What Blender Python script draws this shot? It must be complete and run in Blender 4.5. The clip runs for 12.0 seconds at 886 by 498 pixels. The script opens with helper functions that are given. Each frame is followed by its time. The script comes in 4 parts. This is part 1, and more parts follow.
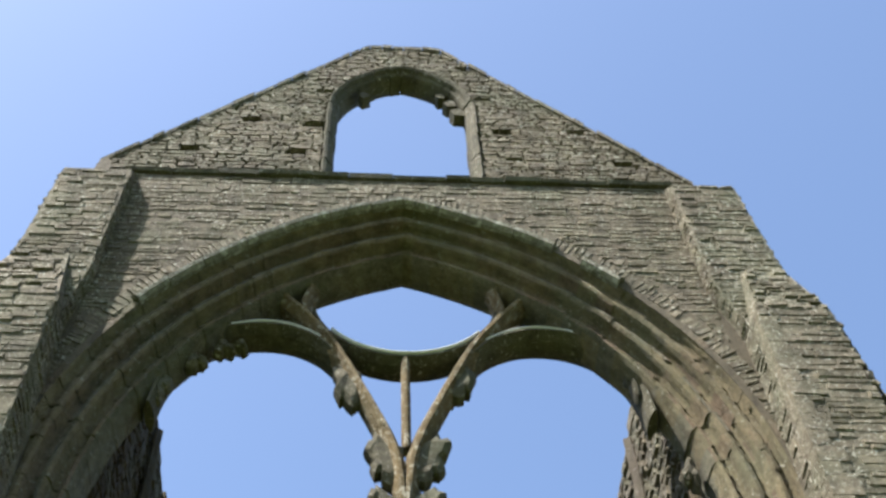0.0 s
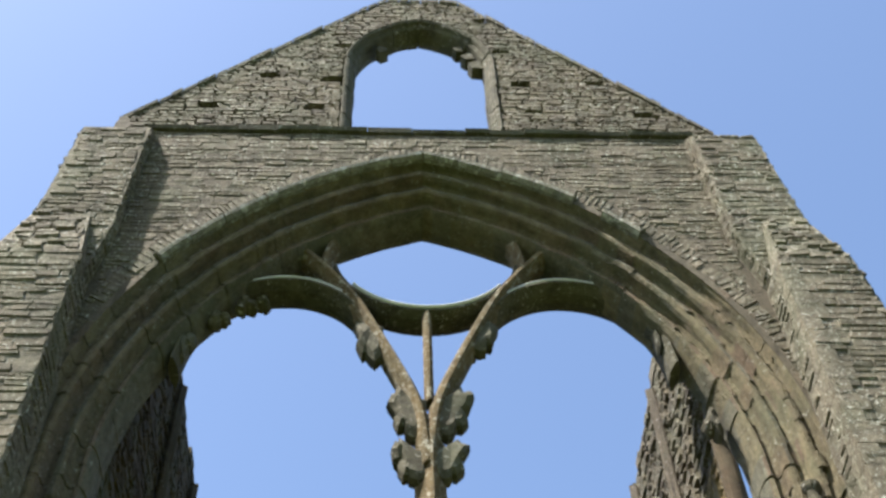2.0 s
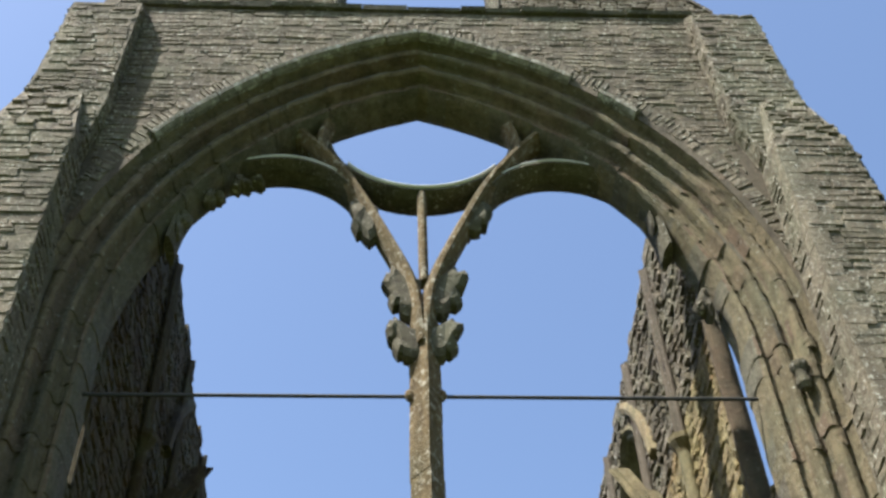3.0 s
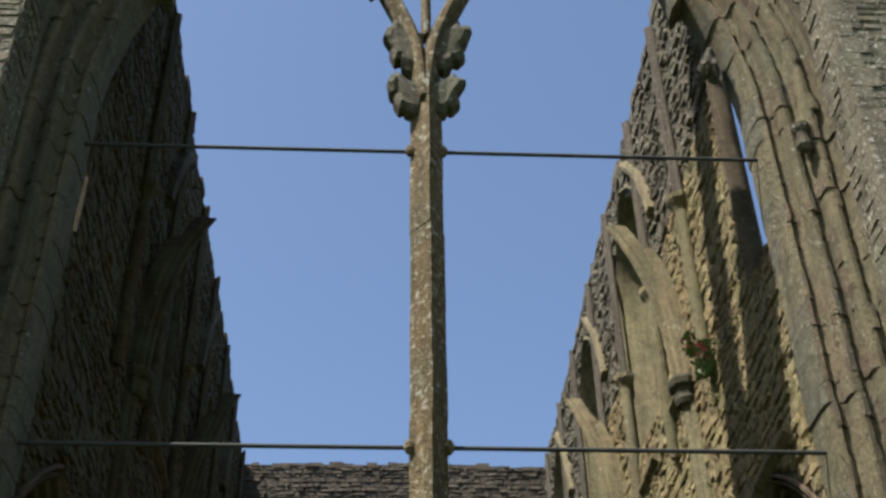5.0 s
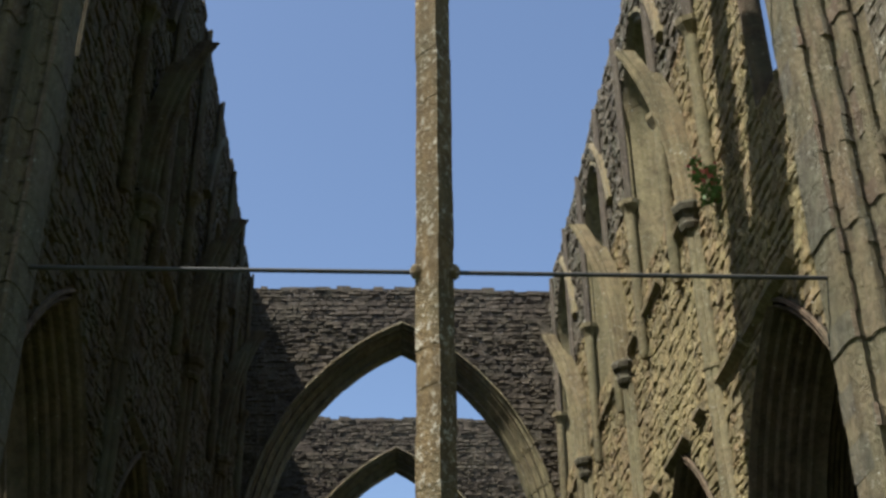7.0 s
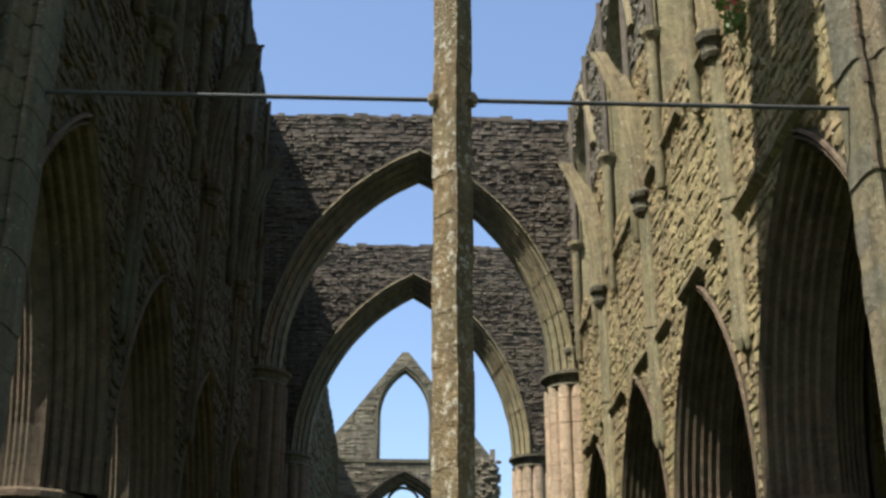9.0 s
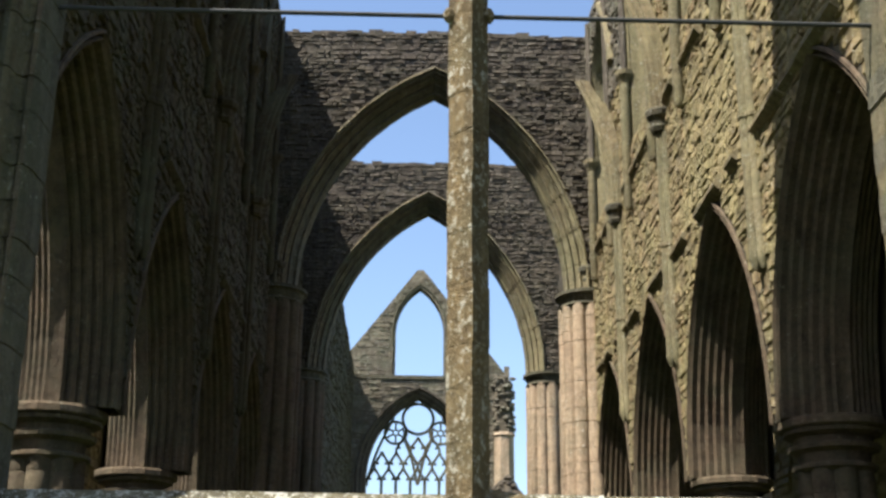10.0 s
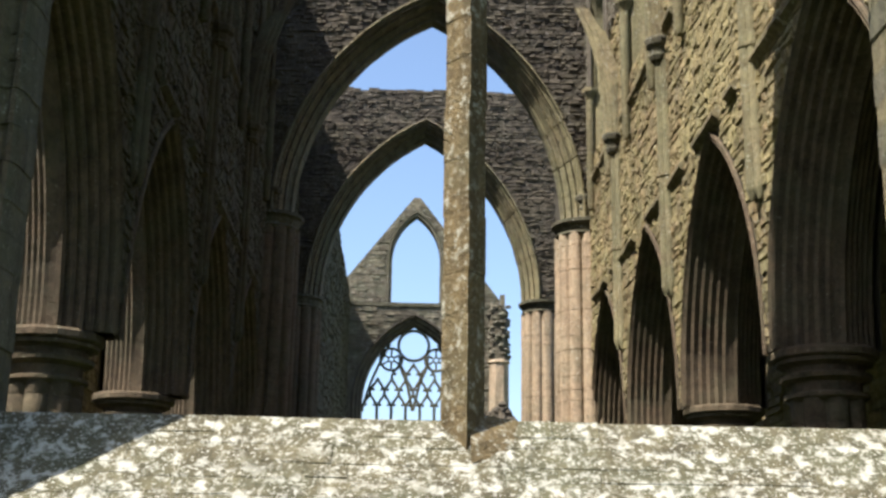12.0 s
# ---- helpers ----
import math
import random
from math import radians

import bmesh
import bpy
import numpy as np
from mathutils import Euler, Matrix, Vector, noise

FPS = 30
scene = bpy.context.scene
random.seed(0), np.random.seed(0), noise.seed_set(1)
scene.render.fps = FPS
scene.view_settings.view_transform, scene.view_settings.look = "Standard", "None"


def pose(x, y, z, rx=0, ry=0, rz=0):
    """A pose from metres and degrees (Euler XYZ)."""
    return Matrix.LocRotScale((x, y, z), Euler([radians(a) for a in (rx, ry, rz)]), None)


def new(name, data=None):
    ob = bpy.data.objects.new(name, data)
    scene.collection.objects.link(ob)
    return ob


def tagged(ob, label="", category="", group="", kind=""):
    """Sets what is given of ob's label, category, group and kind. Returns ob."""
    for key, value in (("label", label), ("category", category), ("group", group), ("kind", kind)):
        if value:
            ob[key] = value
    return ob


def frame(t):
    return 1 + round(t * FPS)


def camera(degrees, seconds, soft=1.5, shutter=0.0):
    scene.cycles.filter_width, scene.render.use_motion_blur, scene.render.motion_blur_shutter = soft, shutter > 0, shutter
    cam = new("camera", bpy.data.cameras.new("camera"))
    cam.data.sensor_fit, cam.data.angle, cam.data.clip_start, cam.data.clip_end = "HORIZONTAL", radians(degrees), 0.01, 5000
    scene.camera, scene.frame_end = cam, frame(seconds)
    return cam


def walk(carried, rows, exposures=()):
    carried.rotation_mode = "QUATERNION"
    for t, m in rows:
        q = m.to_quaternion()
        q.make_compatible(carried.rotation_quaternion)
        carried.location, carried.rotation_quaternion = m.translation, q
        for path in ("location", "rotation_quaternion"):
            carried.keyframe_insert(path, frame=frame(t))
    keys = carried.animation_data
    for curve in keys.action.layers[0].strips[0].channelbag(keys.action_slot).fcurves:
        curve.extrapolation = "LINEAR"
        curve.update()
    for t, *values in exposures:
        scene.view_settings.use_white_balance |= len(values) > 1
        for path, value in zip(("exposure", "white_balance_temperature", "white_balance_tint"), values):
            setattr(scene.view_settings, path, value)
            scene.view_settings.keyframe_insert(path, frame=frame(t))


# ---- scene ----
cam = camera(39.39, 12.0, soft=2.8)
# seconds, tilt, lean and turn in degrees; the eye stays in one place
EYE = (-0.62, -12.5, 1.6)
TURNS = [
    (0, 147.55, 1.95, -3.09),
    (0.5, 147.98, 1.62, -3.52),
    (1, 148.58, 1.32, -3.43),
    (1.5, 148.01, 1.17, -2.70),
    (2, 145.45, 1.60, -1.92),
    (2.5, 143.04, 1.68, -2.18),
    (3, 139.89, 1.60, -2.31),
    (3.5, 136.72, 1.32, -2.25),
    (3.7, 135.63, 1.28, -2.34),
    (5.3, 127.37, 0.81, -2.99),
    (5.5, 126.65, 0.74, -2.94),
    (6, 124.42, 0.58, -2.99),
    (6.5, 122.57, 0.70, -2.91),
    (7, 120.57, 0.67, -2.76),
    (8.8, 113.26, -0.06, -2.30),
    (9, 112.63, -0.09, -2.25),
    (9.5, 110.66, -0.39, -1.95),
    (10, 108.84, -0.52, -1.66),
    (10.5, 107.30, -0.89, -1.60),
    (11, 105.81, -1.05, -1.84),
    (11.5, 105.57, -1.26, -2.05),
    (12, 105.51, -0.93, -1.95),
]
walk(cam, [(t, pose(*EYE, tilt, lean, turn)) for t, tilt, lean, turn in TURNS],
     [(t, e, 6250, 10) for t, e in ((0.0, 1.64), (2.0, 1.64), (3.5, 1.38), (5.5, 0.98), (7.0, 0.98), (9.0, 1.38), (12.0, 1.46))])

# ---- light ----
SUN_WAY = Vector((1.45, 1.0, -2.9)).normalized()
world = bpy.data.worlds.new("world")
scene.world = world
world.use_nodes = True
wn = world.node_tree
sky = wn.nodes.new("ShaderNodeTexSky")
sky.sky_type = "NISHITA"
sky.sun_disc = False
sky.sun_elevation = math.asin(-SUN_WAY.z)
sky.sun_rotation = math.atan2(-SUN_WAY.x, -SUN_WAY.y)
sky.altitude, sky.air_density, sky.dust_density, sky.ozone_density = 50, 1.0, 1.7, 1.3
wn.links.new(sky.outputs["Color"], wn.nodes["Background"].inputs["Color"])
wn.nodes["Background"].inputs["Strength"].default_value = 0.095
sun = new("sun", bpy.data.lights.new("sun", "SUN"))
sun.data.energy, sun.data.angle, sun.data.color = 5.0, radians(0.5), (1.0, 0.94, 0.84)
sun.matrix_world = Matrix.Translation((-40, -30, 70)) @ SUN_WAY.to_track_quat("-Z", "Y").to_matrix().to_4x4()


# ---- materials ----
def stone_material(name, tones, lichen=0.3, lichen_tone=(0.55, 0.54, 0.46), moss=0.0, island=0.6, bump=0.5, scale=1.0, spot=12.0):
    """Weathered stone: tone by piece, blotches, streaks of damp, pale lichen spots and fine relief."""
    m = bpy.data.materials.new(name)
    m.use_nodes = True
    nt = m.node_tree
    n, l = nt.nodes, nt.links
    bsdf = n["Principled BSDF"]
    bsdf.inputs["Roughness"].default_value = 0.92
    bsdf.inputs["Specular IOR Level"].default_value = 0.25
    geo, co = n.new("ShaderNodeNewGeometry"), n.new("ShaderNodeTexCoord")

    def noise_tex(size, detail=5, rough=0.6):
        t = n.new("ShaderNodeTexNoise")
        t.inputs["Scale"].default_value, t.inputs["Detail"].default_value, t.inputs["Roughness"].default_value = size * scale, detail, rough
        l.new(co.outputs["Object"], t.inputs["Vector"])
        return t

    def ramp(src, stops):
        r = n.new("ShaderNodeValToRGB")
        while len(r.color_ramp.elements) < len(stops):
            r.color_ramp.elements.new(0.5)
        for e, (p, c) in zip(r.color_ramp.elements, stops):
            e.position, e.color = p, (*c, 1) if len(c) == 3 else c
        l.new(src, r.inputs["Fac"])
        return r

    def mix(kind, fac, a, b):
        x = n.new("ShaderNodeMix")
        x.data_type, x.blend_type = "RGBA", kind
        if isinstance(fac, float):
            x.inputs["Factor"].default_value = fac
        else:
            l.new(fac, x.inputs["Factor"])
        l.new(a, x.inputs[6])
        if isinstance(b, tuple):
            x.inputs[7].default_value = (*b, 1)
        else:
            l.new(b, x.inputs[7])
        return x.outputs[2]

    big = noise_tex(0.55, 4)
    k = len(tones)
    body = ramp(big.outputs["Fac"], [(0.3 + 0.4 * i / (k - 1), c) for i, c in enumerate(tones)]).outputs["Color"]
    piece = ramp(geo.outputs["Random Per Island"], [(i / (k - 1), c) for i, c in enumerate(tones)]).outputs["Color"]
    col = mix("MIX", island, body, piece)
    mid = noise_tex(4.0, 6, 0.7)
    shade = ramp(mid.outputs["Fac"], [(0.3, (0.5, 0.5, 0.5)), (0.52, (1, 1, 1)), (0.75, (1.25, 1.22, 1.15))]).outputs["Color"]
    col = mix("MULTIPLY", 0.75, col, shade)
    pits = ramp(noise_tex(14.0, 6, 0.75).outputs["Fac"], [(0.34, (0.35, 0.34, 0.32)), (0.5, (1, 1, 1)), (0.7, (1.2, 1.18, 1.12))]).outputs["Color"]
    col = mix("MULTIPLY", 0.55, col, pits)
    runs = n.new("ShaderNodeMapping")
    runs.inputs["Scale"].default_value = (2.2, 2.2, 0.22)
    l.new(co.outputs["Object"], runs.inputs["Vector"])
    streak = n.new("ShaderNodeTexNoise")
    streak.inputs["Scale"].default_value, streak.inputs["Detail"].default_value = 1.6, 6
    l.new(runs.outputs["Vector"], streak.inputs["Vector"])
    col = mix("MULTIPLY", 0.6, col, ramp(streak.outputs["Fac"], [(0.35, (0.45, 0.44, 0.4)), (0.55, (1, 1, 1)), (0.75, (1.15, 1.12, 1.05))]).outputs["Color"])
    if moss:
        green = ramp(noise_tex(0.9, 5, 0.65).outputs["Fac"], [(0.45, (0, 0, 0)), (0.65, (moss, moss, moss))]).outputs["Color"]
        col = mix("MIX", green, col, (0.095, 0.102, 0.06))
    if lichen:
        spots = ramp(noise_tex(spot, 7, 0.68).outputs["Fac"], [(0.62 - 0.16 * lichen, (0, 0, 0)), (0.7 - 0.15 * lichen, (0.85, 0.85, 0.85))]).outputs["Color"]
        area = ramp(noise_tex(1.1, 3).outputs["Fac"], [(0.4 - 0.15 * lichen, (0, 0, 0)), (0.6 - 0.15 * lichen, (1, 1, 1))]).outputs["Color"]
        both = mix("MULTIPLY", 1.0, spots, area)
        specks = ramp(noise_tex(26.0, 3, 0.5).outputs["Fac"], [(0.72 - 0.18 * lichen, (0, 0, 0)), (0.76 - 0.18 * lichen, (0.7, 0.7, 0.7))]).outputs["Color"]
        both = mix("LIGHTEN", 1.0, both, specks)
        col = mix("MIX", both, col, lichen_tone)
    l.new(col, bsdf.inputs["Base Color"])
    fine = noise_tex(22.0, 5, 0.7)
    add = n.new("ShaderNodeMath")
    add.operation = "MULTIPLY_ADD"
    add.inputs[1].default_value = 2.0
    l.new(mid.outputs["Fac"], add.inputs[0])
    l.new(fine.outputs["Fac"], add.inputs[2])
    b = n.new("ShaderNodeBump")
    b.inputs["Strength"].default_value, b.inputs["Distance"].default_value = bump, 0.05
    l.new(add.outputs[0], b.inputs["Height"])
    l.new(b.outputs["Normal"], bsdf.inputs["Normal"])
    return m


RUBBLE = stone_material("rubble", [(0.057, 0.046, 0.033), (0.114, 0.096, 0.068), (0.165, 0.14, 0.098), (0.091, 0.073, 0.054)], lichen=0.4, lichen_tone=(0.42, 0.41, 0.34), moss=0.45, bump=0.6)
MORTAR = stone_material("mortar", [(0.075, 0.062, 0.042), (0.11, 0.092, 0.064)], lichen=0.0, island=0.0)
ASHLAR = stone_material("ashlar", [(0.118, 0.1, 0.058), (0.185, 0.156, 0.09), (0.165, 0.113, 0.075), (0.112, 0.112, 0.078), (0.19, 0.165, 0.118)], lichen=0.15, lichen_tone=(0.4, 0.39, 0.32), moss=0.45, island=0.8, bump=1.2)
DRESSED = stone_material("dressed_stone", [(0.052, 0.047, 0.03), (0.08, 0.072, 0.047), (0.067, 0.055, 0.037)], lichen=0.25, lichen_tone=(0.36, 0.35, 0.3), moss=0.35, island=0.4, bump=0.45)
HOODSTONE = stone_material("pale_hood_stone", [(0.14, 0.13, 0.1), (0.2, 0.19, 0.15), (0.11, 0.1, 0.075)], lichen=0.6, lichen_tone=(0.4, 0.4, 0.34), moss=0.3, island=0.7, bump=0.6, spot=6.0)
MULLION = stone_material("mullion_stone", [(0.125, 0.09, 0.04), (0.174, 0.128, 0.061), (0.138, 0.084, 0.044)], lichen=0.48, lichen_tone=(0.42, 0.4, 0.32), moss=0.3, island=0.8, bump=1.2, spot=8.0)
SILLSTONE = stone_material("lichened_sill_stone", [(0.094, 0.08, 0.045), (0.142, 0.123, 0.075), (0.114, 0.099, 0.059)], lichen=0.76, lichen_tone=(0.52, 0.5, 0.42), moss=0.5, island=0.5, bump=1.0, spot=5.5)
DARKRUBBLE = stone_material("dark_rubble", [(0.04, 0.033, 0.026), (0.073, 0.059, 0.046), (0.107, 0.088, 0.063), (0.056, 0.046, 0.035)], lichen=0.25, lichen_tone=(0.3, 0.28, 0.25), moss=0.15)
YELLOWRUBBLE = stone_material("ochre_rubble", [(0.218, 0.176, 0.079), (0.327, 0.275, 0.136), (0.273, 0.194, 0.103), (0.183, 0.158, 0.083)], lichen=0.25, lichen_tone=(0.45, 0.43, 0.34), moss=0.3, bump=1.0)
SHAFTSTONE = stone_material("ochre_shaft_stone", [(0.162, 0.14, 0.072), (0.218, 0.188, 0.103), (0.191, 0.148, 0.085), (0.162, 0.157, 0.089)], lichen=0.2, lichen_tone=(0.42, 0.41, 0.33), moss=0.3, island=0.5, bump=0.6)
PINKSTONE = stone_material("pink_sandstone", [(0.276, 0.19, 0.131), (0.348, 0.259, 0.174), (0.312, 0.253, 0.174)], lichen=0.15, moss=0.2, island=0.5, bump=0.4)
# near-black tones stand in for the shade on the south side
SHADESTONE = stone_material("shade_dark_stone", [(0.042, 0.035, 0.02), (0.068, 0.052, 0.026), (0.056, 0.041, 0.02)], lichen=0.12, lichen_tone=(0.25, 0.24, 0.2), moss=0.5, island=0.5)
# brown arcade stone, toned darker for the shade within the arches
SHADEBROWN = stone_material("shade_brown_stone", [(0.075, 0.053, 0.033), (0.114, 0.084, 0.053), (0.106, 0.067, 0.043)], lichen=0.08, lichen_tone=(0.26, 0.24, 0.18), moss=0.3, island=0.3, bump=0.6)
GRASS = stone_material("grass", [(0.05, 0.08, 0.02), (0.08, 0.11, 0.03), (0.06, 0.09, 0.025)], lichen=0.0, island=0.0, bump=0.8)


def plain(name, tone, rough=0.6, metal=0.0):
    m = bpy.data.materials.new(name)
    m.use_nodes = True
    nt = m.node_tree
    b = nt.nodes["Principled BSDF"]
    t = nt.nodes.new("ShaderNodeTexNoise")
    t.inputs["Scale"].default_value = 30
    r = nt.nodes.new("ShaderNodeValToRGB")
    r.color_ramp.elements[0].color = (*[c * 0.6 for c in tone], 1)
    r.color_ramp.elements[1].color = (*[min(1, c * 1.3) for c in tone], 1)
    nt.links.new(t.outputs["Fac"], r.inputs["Fac"])
    nt.links.new(r.outputs["Color"], b.inputs["Base Color"])
    b.inputs["Roughness"].default_value, b.inputs["Metallic"].default_value = rough, metal
    return m


IRON = plain("painted_iron", (0.018, 0.018, 0.016), 0.75)
LEAF = plain("leaf", (0.07, 0.13, 0.03), 0.6)
PETAL = plain("petal", (0.5, 0.12, 0.14), 0.6)


# ---- mesh helpers ----
class Mesh:
    """Collects points and faces for one mesh. grown, fixed: the share by which a plan is enlarged, and the point that stays."""
    grown, fixed = 1.0, Vector((-0.62, -12.5, 1.6))

    def __init__(self):
        self.v, self.f = [], []
        self.size = Mesh.grown

    def add(self, points, faces):
        k = len(self.v)
        self.v.extend(points)
        self.f.extend(tuple(i + k for i in q) for q in faces)

    def box(self, x0, x1, y0, y1, z0, z1):
        self.add([(x, y, z) for z in (z0, z1) for y in (y0, y1) for x in (x0, x1)],
                 [(0, 2, 3, 1), (4, 5, 7, 6), (0, 1, 5, 4), (2, 6, 7, 3), (0, 4, 6, 2), (1, 3, 7, 5)])

    def grid(self, rows, closed=False):
        n = len(rows[0])
        pts = [p for r in rows for p in r]
        m = n if closed else n - 1
        self.add(pts, [(i * n + j, i * n + (j + 1) % n, (i + 1) * n + (j + 1) % n, (i + 1) * n + j) for i in range(len(rows) - 1) for j in range(m)])

    def tube(self, rings):
        """Closed rings joined end to end, capped."""
        n = len(rings[0])
        k = len(self.v)
        self.grid(rings, closed=True)
        self.f.append(tuple(k + i for i in reversed(range(n))))
        self.f.append(tuple(k + (len(rings) - 1) * n + i for i in range(n)))

    def data(self, name, material, smooth=False):
        me = bpy.data.meshes.new(name)
        k, o = self.size, self.fixed
        me.from_pydata([tuple(k * a + (1 - k) * b for a, b in zip(q, o)) for q in self.v], [], self.f)
        bm = bmesh.new()
        bm.from_mesh(me)
        bmesh.ops.recalc_face_normals(bm, faces=bm.faces)
        bm.to_mesh(me)
        bm.free()
        me.materials.append(material)
        if smooth:
            me.shade_smooth()
            me.set_sharp_from_angle(angle=radians(38))
        return me


def part(name, mesh, material, parent=None, label="", smooth=False):
    data = mesh.data(name, material, smooth) if isinstance(mesh, Mesh) else mesh
    ob = new(name, data)
    ob.parent = parent
    return tagged(ob, label) if label else ob


def empty(name, label, category="", kind="", group=""):
    return tagged(new(name), label, category, group, kind)


LATE = []


def lay(parent, material, u0, u1, v0, v1, inside, place, high, long, proud, gap, rng, near, count=300, deep=0.02):
    """A face of rubble: the stones first by near(u, v) are parts of their own, the rest is joined."""
    got = []
    marks = []
    stones(Mesh(), u0, u1, v0, v1, inside, place, high, long, proud, gap, rng, got, lambda u, v: marks.append(near(u, v)) or True, deep)
    order = sorted(range(len(got)), key=lambda i: marks[i])
    rest = Mesh()
    for i in order[count:]:
        rest.add(got[i].v, got[i].f)
    if rest.v:
        tagged(part("rubble_facing", rest, material, parent), kind="stuff")
    LATE.append(([got[i] for i in order[:count]], material, parent))


def loose(name, pieces, material, parent):
    """Every piece as an object of its own."""
    for p in pieces:
        part(name, p, material, parent)


class Arch:
    """A pointed arch: half-width a at the springing zs, centres c beyond the axis, jambs down to zb."""

    def __init__(self, a, zs, apex, zb):
        self.a, self.zs, self.zb = a, zs, zb
        self.c = ((apex - zs) ** 2 - a * a) / (2 * a)

    def top(self, u, r=0.0):
        """Height of the curve set back by r at u from the axis; None outside."""
        q = (self.a + self.c + r) ** 2 - (abs(u) + self.c) ** 2
        return self.zs + math.sqrt(q) if q > 0 else None

    def inside(self, u, z, r=0.0):
        if z < self.zb:
            return False
        if z < self.zs:
            return abs(u) < self.a + r
        t = self.top(u, r)
        return t is not None and z < t

    def line(self, r, n=14, jamb=2):
        """Points (u, z) of the right half, from the foot up to the apex."""
        rad = self.a + self.c + r
        end = math.acos(self.c / rad)
        pts = [(self.a + r, self.zb + (self.zs - self.zb) * i / jamb) for i in range(jamb)]
        return pts + [(rad * math.cos(end * i / n) - self.c, self.zs + rad * math.sin(end * i / n)) for i in range(n + 1)]

    def moulding(self, mesh, profile, place, n=14, jamb=2, sides=(1, -1)):
        """profile: (r, depth) points; place(u, depth, z) gives the point."""
        for s in sides:
            lines = [self.line(r, n, jamb) for r, _ in profile]
            rows = [[place(s * lines[j][i][0], profile[j][1], lines[j][i][1]) for j in range(len(profile))] for i in range(len(lines[0]))]
            mesh.grid(rows)


def arch_blocks(arch, profile, place, size, rng, shift=0.0, worn=0.012):
    """The moulding cut into dressed blocks with open joints: one mesh a block."""
    out = []
    jl = arch.zs - arch.zb
    end = math.acos(arch.c / (arch.a + arch.c))
    total = jl + (arch.a + arch.c) * end

    def at(r, t):
        if t <= jl:
            return arch.a + r, arch.zb + t
        rad = arch.a + arch.c + r
        q = (t - jl) / (total - jl) * math.acos(arch.c / rad)
        return rad * math.cos(q) - arch.c, arch.zs + rad * math.sin(q)

    for s in (1, -1):
        t = 0.0
        first = shift
        while t < total - 0.05:
            w = min(size * rng.uniform(0.75, 1.25) * (first or 1.0), total - t)
            first = 0
            if total - t - w < size * 0.4:
                w = total - t
            m = Mesh()
            k = worn if s > 0 else 0.012
            dr, dy = rng.uniform(-0.012, k), rng.uniform(-0.015, k + 0.003)
            k = 3 if t + w > jl else 1
            rows = []
            for i in range(k + 1):
                f = t + 0.007 + (w - 0.014) * i / k
                row = []
                for r, y in profile:
                    u, z = at(r + dr, f)
                    row.append(place(s * u, y + dy, z))
                rows.append(row)
            m.grid(rows)
            # ends, turned in
            for f, row in ((t + 0.007, rows[0]), (t + w - 0.007, rows[-1])):
                back = []
                for r, y in profile:
                    u, z = at(r + 0.08, f)
                    back.append(place(s * u, y + 0.04, z))
                m.grid([row, back])
            out.append(m)
            t += w
    return out


def arch_wall(mesh, arch, r, u0, u1, z0, z1, d0, d1, place, n=14):
    """A wall from u0 to u1 with the arch's opening, set back by r; u1 may rise as z1 is a number or a function of u."""
    top = z1 if callable(z1) else (lambda u: z1)
    for d in (d0, d1):
        for s, edge in ((1, u1), (-1, u0)):
            pts = arch.line(r, n, 1)
            low = [place(s * u, d, z) for u, z in pts]
            high = [place(s * u, d, max(z + 0.01, top(s * u))) for u, z in pts]
            outer = [place(edge, d, z) for z in (z0, top(edge))]
            jam = [place(s * (arch.a + r), d, z) for z in (z0, top(s * (arch.a + r)))]
            mesh.grid([jam, outer])
            mesh.grid([low[1:], high[1:]])
    us = [u0, -(arch.a + r), 0, arch.a + r, u1]
    mesh.grid([[place(u, d0, top(u)) for u in us], [place(u, d1, top(u)) for u in us]])
    for e in (u0, u1):
        mesh.grid([[place(e, d0, z0), place(e, d0, top(e))], [place(e, d1, z0), place(e, d1, top(e))]])


